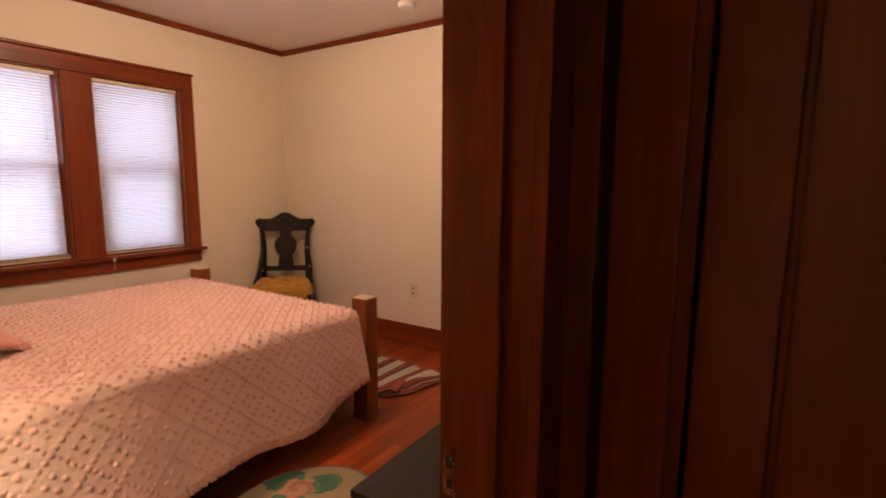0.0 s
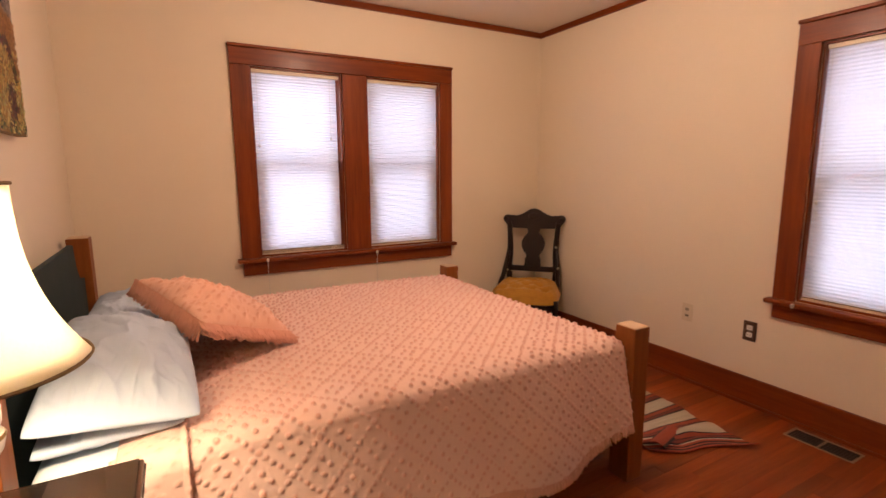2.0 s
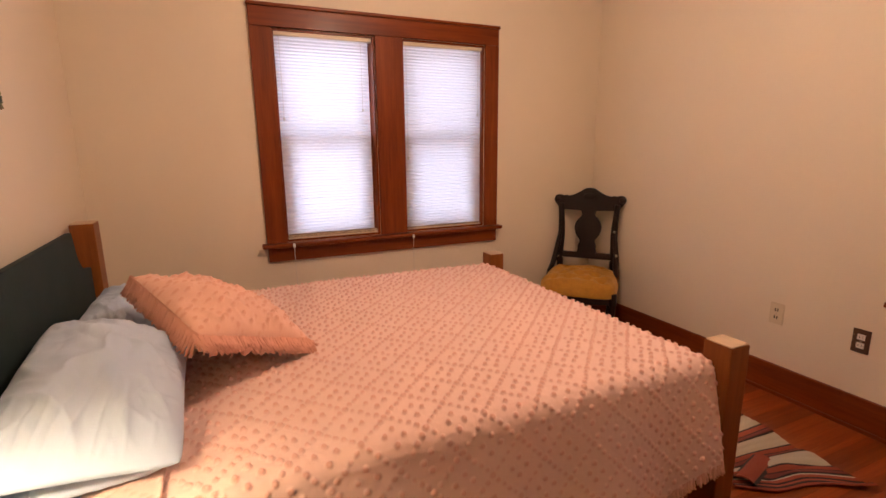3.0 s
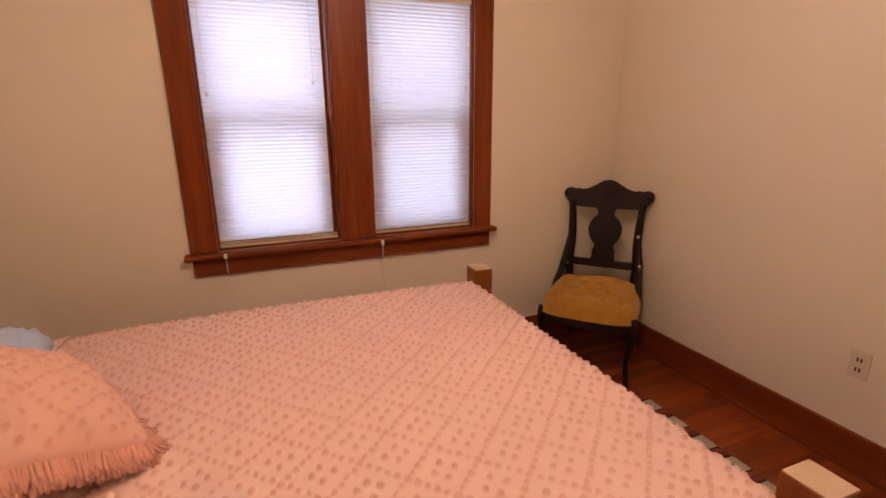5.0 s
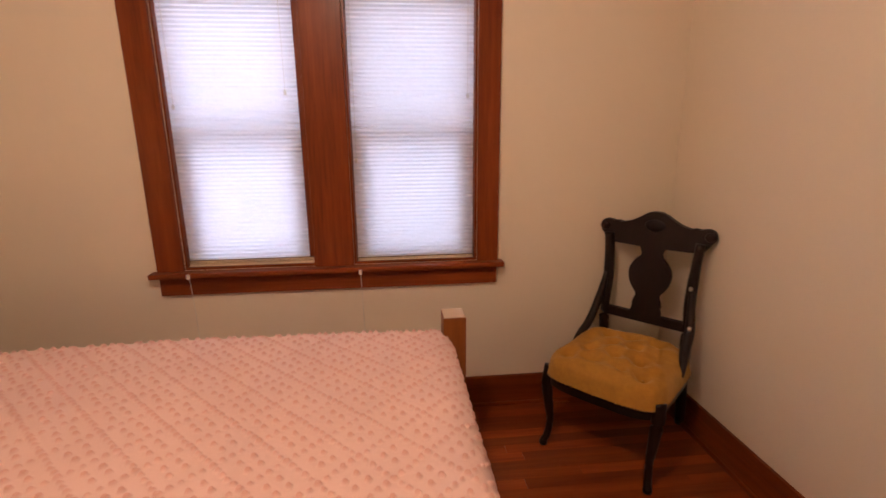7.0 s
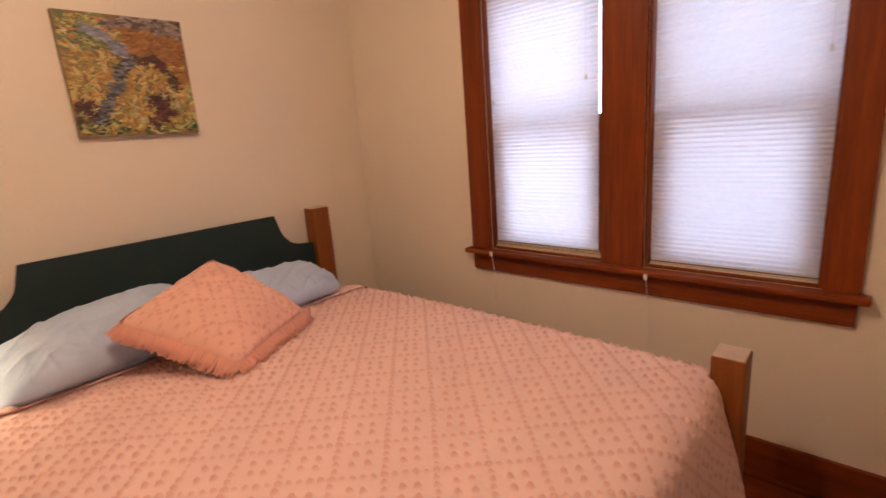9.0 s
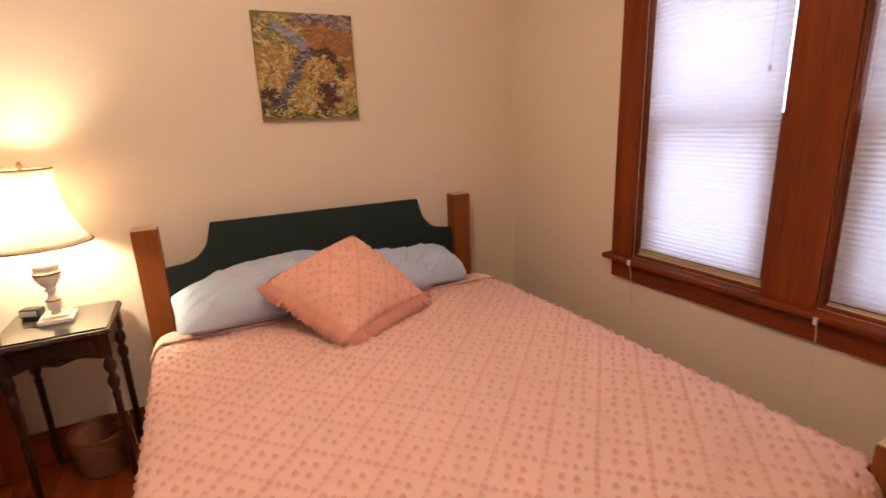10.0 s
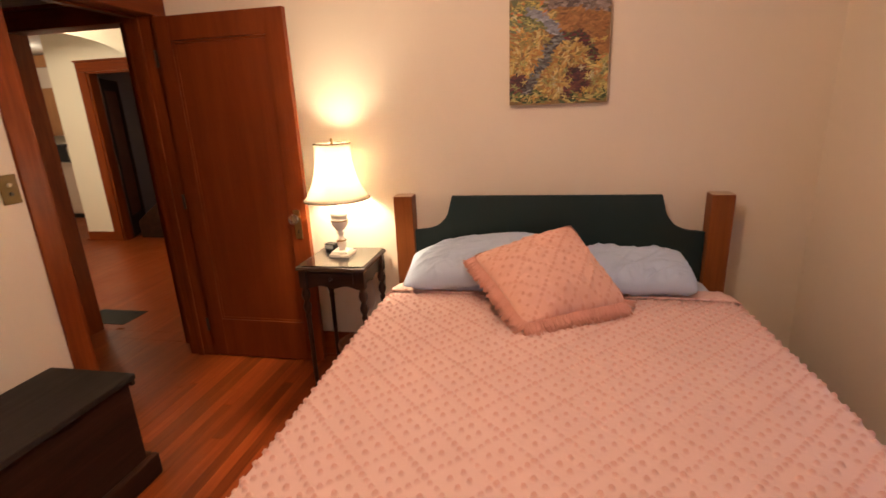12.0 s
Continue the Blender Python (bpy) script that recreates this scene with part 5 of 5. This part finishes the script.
for j in range(ny):
    for i in range(nx):
        dyed_face((grid[j][i], grid[j][i + 1], grid[j + 1][i + 1], grid[j + 1][i]), stripe(LONG * (j + 0.5) / ny))
# a corner of the rumpled end is folded back on top
flap = []
for j in range(13):
    t_ = j / 12
    flap.append([bm.verts.new((2.445 + 0.225 * t_ + 0.030 * s - 2.65, -1.955 + 0.065 * t_ - 0.080 * s + 1.47, 0.036 + 0.020 * math.sin(math.pi * s) - 0.012 * t_)) for s in [k / 8 for k in range(9)]])
for p, q in zip(flap, flap[1:]):
    for k in range(8):
        dyed_face((p[k], p[k + 1], q[k + 1], q[k]), BLACK_YARN if k in (0, 7) else RUST_YARN)
rugc = part("weave", bm, WOVEN, rug)
md = rugc.modifiers.new("thickness", "SOLIDIFY")
md.thickness = 0.006

oval = thing("oval_rug", "oval beige hooked rug with a pink rose and green leaves", "rug", (1.45, -2.33, 0))
bm = bmesh.new()
dye = bm.loops.layers.float_color.new("dye")


def rose(u, v):
    """Hooked pattern in rug coordinates from -1 to 1."""
    r = math.hypot(u, v)
    if r > 0.93:
        return (0.16, 0.19, 0.15)
    for cu, cv, s in ((0.10, 0.42, 1.6), (-0.2, -0.5, 1.3)):
        d, a = math.hypot((u - cu) * 1.25, v - cv) / s, math.atan2(v - cv, u - cu)
        if d < 0.17 + 0.025 * math.sin(5 * a):
            return (0.52, 0.27, 0.18) if math.sin(38 * d + a) > -0.2 else (0.40, 0.17, 0.11)
        if d < 0.36 * abs(math.cos(1.5 * a + 0.5)) + 0.10:
            return (0.055, 0.16, 0.10) if math.sin(25 * d) > -0.5 else (0.09, 0.20, 0.11)
    return (0.36, 0.27, 0.16)


AX, AY, TW = 0.33, 0.26, radians(-20)
rows = []
for j in range(1, 31):
    rows.append([])
    for i in range(96):
        a, f = 2 * math.pi * i / 96, j / 30
        u, v = f * math.cos(a), f * math.sin(a)
        x, y = AX * u * math.cos(TW) - AY * v * math.sin(TW), AX * u * math.sin(TW) + AY * v * math.cos(TW)
        rows[-1].append((bm.verts.new((x, y, (0.010 + 0.0012 * math.sin(j * 2.1 + i * 1.3)) if j < 30 else 0.001)), u, v))
cen = bm.verts.new((0, 0, 0.010))
for i in range(96):
    f = bm.faces.new((cen, rows[0][i][0], rows[0][(i + 1) % 96][0]))
    for lp in f.loops:
        lp[dye] = (*rose(0, 0), 1)
for r, s in zip(rows, rows[1:]):
    for i in range(96):
        q = (r[i], r[(i + 1) % 96], s[(i + 1) % 96], s[i])
        f = bm.faces.new([k[0] for k in q])
        c = rose(sum(k[1] for k in q) / 4, sum(k[2] for k in q) / 4)
        for lp in f.loops:
            lp[dye] = (*c, 1)
part("hooked_surface", bm, WOVEN, oval)

# ---- plates, register, ceiling fittings ----


def outlet(label, y, z, plate_mat, face_mat, wide=0.002):
    t = thing("wall_outlet", label, "outlet", m=Matrix.Translation((XE, y, z)) @ Matrix.Rotation(radians(-90), 4, "Z"), group="wall outlets")
    part("cover_plate", boxes((-0.036, 0.036, -0.006, 0.0, -0.058, 0.058), bevel=0.002), plate_mat, t)
    for s in (1, -1):
        f = part("receptacle", boxes((-0.016, 0.016, -0.0085, -0.006, s * 0.021 - 0.014, s * 0.021 + 0.014), bevel=0.001), face_mat, t)
        part("slots", boxes((-0.0065 - wide / 2, -0.0065 + wide / 2, -0.0092, -0.0085, s * 0.021 - 0.002 - wide, s * 0.021 + 0.003 + wide), (0.0065 - wide / 2, 0.0065 + wide / 2, -0.0092, -0.0085, s * 0.021 - 0.002 - wide, s * 0.021 + 0.003 + wide)), DUCT, f)
    bm = lathe(((0.004, 0), (0.003, 0.0015)), 10)
    bm.transform(Matrix.Translation((0, -0.006, 0)) @ Matrix.Rotation(radians(90), 4, "X"))
    part("screw", bm, NICKEL, t)
    return t


outlet("ivory plastic duplex outlet low on the wall", -1.516, 0.452, IVORY, IVORY, 0.006)
outlet("dark brown outlet plate with white receptacles", -1.908, 0.438, BROWN_PL, WHITE_PL)

switch = thing("light_switch", "aged brass switch plate beside the doorway", "light switch", m=Matrix.Translation((1.062, YS, 1.258)) @ Matrix.Rotation(radians(180), 4, "Z"))
part("cover_plate", boxes((-0.036, 0.036, -0.005, 0.0, -0.058, 0.058), bevel=0.002), OLD_BRASS, switch)
for z in (0.018, -0.018):
    bm = lathe(((0.008, 0.005), (0.0075, 0.012)), 12, (0, 0, 0))
    bm.transform(Matrix.Translation((0, 0, z)) @ Matrix.Rotation(radians(90), 4, "X"))
    part("push_button", bm, IVORY if z > 0 else BLACK, switch)


def register(label, x, y, lx, ly, metal):
    t = thing("floor_register", label, "floor vent", (x, y, 0), group="floor vents")
    part("duct", boxes((-lx / 2 + 0.012, lx / 2 - 0.012, -ly / 2 + 0.012, ly / 2 - 0.012, -0.004, 0.0006)), DUCT, t)
    for a in ((-lx / 2, lx / 2, -ly / 2, -ly / 2 + 0.010), (-lx / 2, lx / 2, ly / 2 - 0.010, ly / 2), (-lx / 2, -lx / 2 + 0.010, -ly / 2 + 0.010, ly / 2 - 0.010), (lx / 2 - 0.010, lx / 2, -ly / 2 + 0.010, ly / 2 - 0.010),
              (-lx / 2 + 0.010, lx / 2 - 0.010, -0.005, 0.005)):
        part("frame_bar", boxes((*a, 0, 0.005), bevel=0.0015), metal, t)
    k = int(ly / 0.0125)
    for i in range(2, k - 1):
        yy = -ly / 2 + ly * i / k
        if abs(yy) > 0.009:
            part("slat", boxes((-lx / 2 + 0.010, lx / 2 - 0.010, yy - 0.0018, yy + 0.0018, 0.0007, 0.003)), BLACK_IRON, t)
    return t


register("brown painted metal floor register by the baseboard", 3.235, -2.365, 0.125, 0.30, IRON)
register("dark metal floor register in the next room", -0.375, -4.63, 0.25, 0.42, BLACK_IRON)

smoke = thing("smoke_detector", "small round white smoke detector on the ceiling", "smoke detector", (2.98, -1.742, ZC))
part("housing", lathe(((0.062, 0.0), (0.062, -0.012), (0.055, -0.030), (0.030, -0.036)), 28), WHITE_PL, smoke, smooth=False)

fixture = thing("ceiling_light", "plain ceiling lampholder with a bare lit bulb", "ceiling light", (1.68, -1.69, ZC))
part("canopy", lathe(((0.075, 0.0), (0.072, -0.02), (0.05, -0.03)), 28), BRASS, fixture)
part("lampholder", lathe(((0.030, -0.028), (0.030, -0.06), (0.022, -0.085)), 24), WHITE_PL, fixture)

# ---- what is seen through the doorways ----
cab = thing("wall_cabinet", "oak kitchen wall cabinet with a pale soffit panel", "cabinet", (-4.2, -8.7, 1.30))
part("body", boxes((-0.2, 0.18, -0.75, 0.75, 0, 0.72)), KITCHEN_W, cab)
part("soffit_panel", boxes((-0.2, 0.19, -0.76, 0.76, 0.721, 1.02), bevel=0.004), KITCHEN_L, cab, "pale soffit panel")
part("cornice", boxes((-0.2, 0.22, -0.78, 0.78, 1.021, 1.20), bevel=0.01), KITCHEN_W, cab)
for y in (-0.74, -0.245, 0.25):
    d = part("door", boxes((0.181, 0.20, y, y + 0.485, 0.01, 0.71), bevel=0.004), KITCHEN_W, cab)
    part("knob", boxes((0.20, 0.22, y + 0.03, y + 0.05, 0.08, 0.10), bevel=0.004), BRASS, d)
base = thing("base_cabinet", "light-fronted kitchen base cabinet", "cabinet", (-4.1, -8.6, 0))
part("body", boxes((-0.3, 0.28, -0.95, 0.95, 0.08, 0.85)), KITCHEN_L, base)
part("toe_kick", boxes((-0.3, 0.22, -0.95, 0.95, 0, 0.08)), BLACK, base)
for y in (-0.94, -0.31, 0.32):
    part("door", boxes((0.281, 0.30, y, y + 0.62, 0.10, 0.84), bevel=0.004), KITCHEN_L, base)
top = thing("kitchen_worktop", "pale laminate kitchen worktop on the base cabinet", "worktop", (-4.1, -8.6, 0.852))
part("slab", boxes((-0.3, 0.32, -0.98, 0.98, 0, 0.035), bevel=0.006), KITCHEN_L, top)
mw = thing("microwave", "black microwave oven on the worktop", "microwave", (-4.08, -8.62, 0.888))
part("case", boxes((-0.2, 0.2, -0.25, 0.25, 0.01, 0.28), bevel=0.01), BLACK, mw)
part("door", boxes((0.201, 0.22, -0.24, 0.12, 0.02, 0.27), bevel=0.004), BLACK, mw)
part("handle", boxes((0.222, 0.245, 0.08, 0.10, 0.05, 0.24), bevel=0.004), NICKEL, mw)

panel_door("door_3", "dark wooden stair door standing open", 0.74, 2.0, 0.035, pose(FAR_X - 0.125, FD0 + 0.03, 0, 0, 0, 209), CHEST_W)
stairs = thing("staircase", "dark wooden stair rising behind the far doorway", "stairs", (-3.2, -6.9, 0))
STEP_W = CHEST_W
for i in range(9):
    y0 = 0.55 + 0.24 * i
    part("tread", boxes((-0.58, 0.45, y0 - 0.02, y0 + 0.24, 0.18 * (i + 1) - 0.03, 0.18 * (i + 1)), bevel=0.004), STEP_W, stairs)
    part("riser", boxes((-0.58, 0.45, y0, y0 + 0.02, 0.18 * i, 0.18 * (i + 1) - 0.031)), STEP_W, stairs)
part("skirt_board", slab([(0.45, 0.0), (0.45, 0.22), (2.70, 1.92), (2.70, 1.45), (0.80, 0.0)], 0.02, lambda a, b, d: (0.48 - d, a, b)), STEP_W, stairs)

# ---- floor strips ----
rng = random.Random(77)
SW = 0.057


def strips(x0, x1, y0, y1, parent, joined=None):
    """Oak strips along x, broken at random lengths."""
    rows = int(math.ceil((y1 - y0) / SW))
    for j in range(rows):
        ya, yb = y0 + j * SW, min(y0 + (j + 1) * SW, y1) - 0.0002
        x = x0 - rng.uniform(0, 1.1)
        while x < x1:
            L = rng.uniform(0.9, 2.3)
            a, b = max(x, x0), min(x + L, x1) - 0.0008
            x += L
            if b - a < 0.03:
                continue
            bm = joined if joined is not None else bmesh.new()
            lift = rng.uniform(-0.0004, 0.0003)
            v = [bm.verts.new(q) for q in ((a, ya, -0.011), (b, ya, -0.011), (b, yb, -0.011), (a, yb, -0.011), (a, ya, lift - 0.0007), (b, ya, lift - 0.0007), (b, yb, lift - 0.0007), (a, yb, lift - 0.0007),
                                           (a + 0.0004, ya + 0.0004, lift), (b - 0.0004, ya + 0.0004, lift), (b - 0.0004, yb - 0.0004, lift), (a + 0.0004, yb - 0.0004, lift))]
            for k in range(4):
                m_ = (k + 1) % 4
                bm.faces.new((v[k], v[m_], v[4 + m_], v[4 + k]))
                bm.faces.new((v[4 + k], v[4 + m_], v[8 + m_], v[8 + k]))
            bm.faces.new(v[8:12])
            if joined is None:
                part("floor_board", bm, OAK, parent)


strips(0.0, XE, YS, 0.0, FLOOR)
bm = bmesh.new()
strips(-0.05, 1.03, -4.75, YS - T, FLOOR, bm)
strips(DX0, DX1, YS - T, YS, FLOOR, bm)
strips(-2.56, -0.17, HALL_S, YS - T, FLOOR, bm)
strips(-0.17, -0.05, HY0, HY1, FLOOR, bm)
strips(-4.4, -2.56, HALL_S, -7.17, FLOOR, bm)
strips(-3.8, -2.56, -7.0, -4.8, FLOOR, bm)
tagged(part("hall_strips", bm, OAK, FLOOR, "oak strips of the hall floor"), kind="stuff")
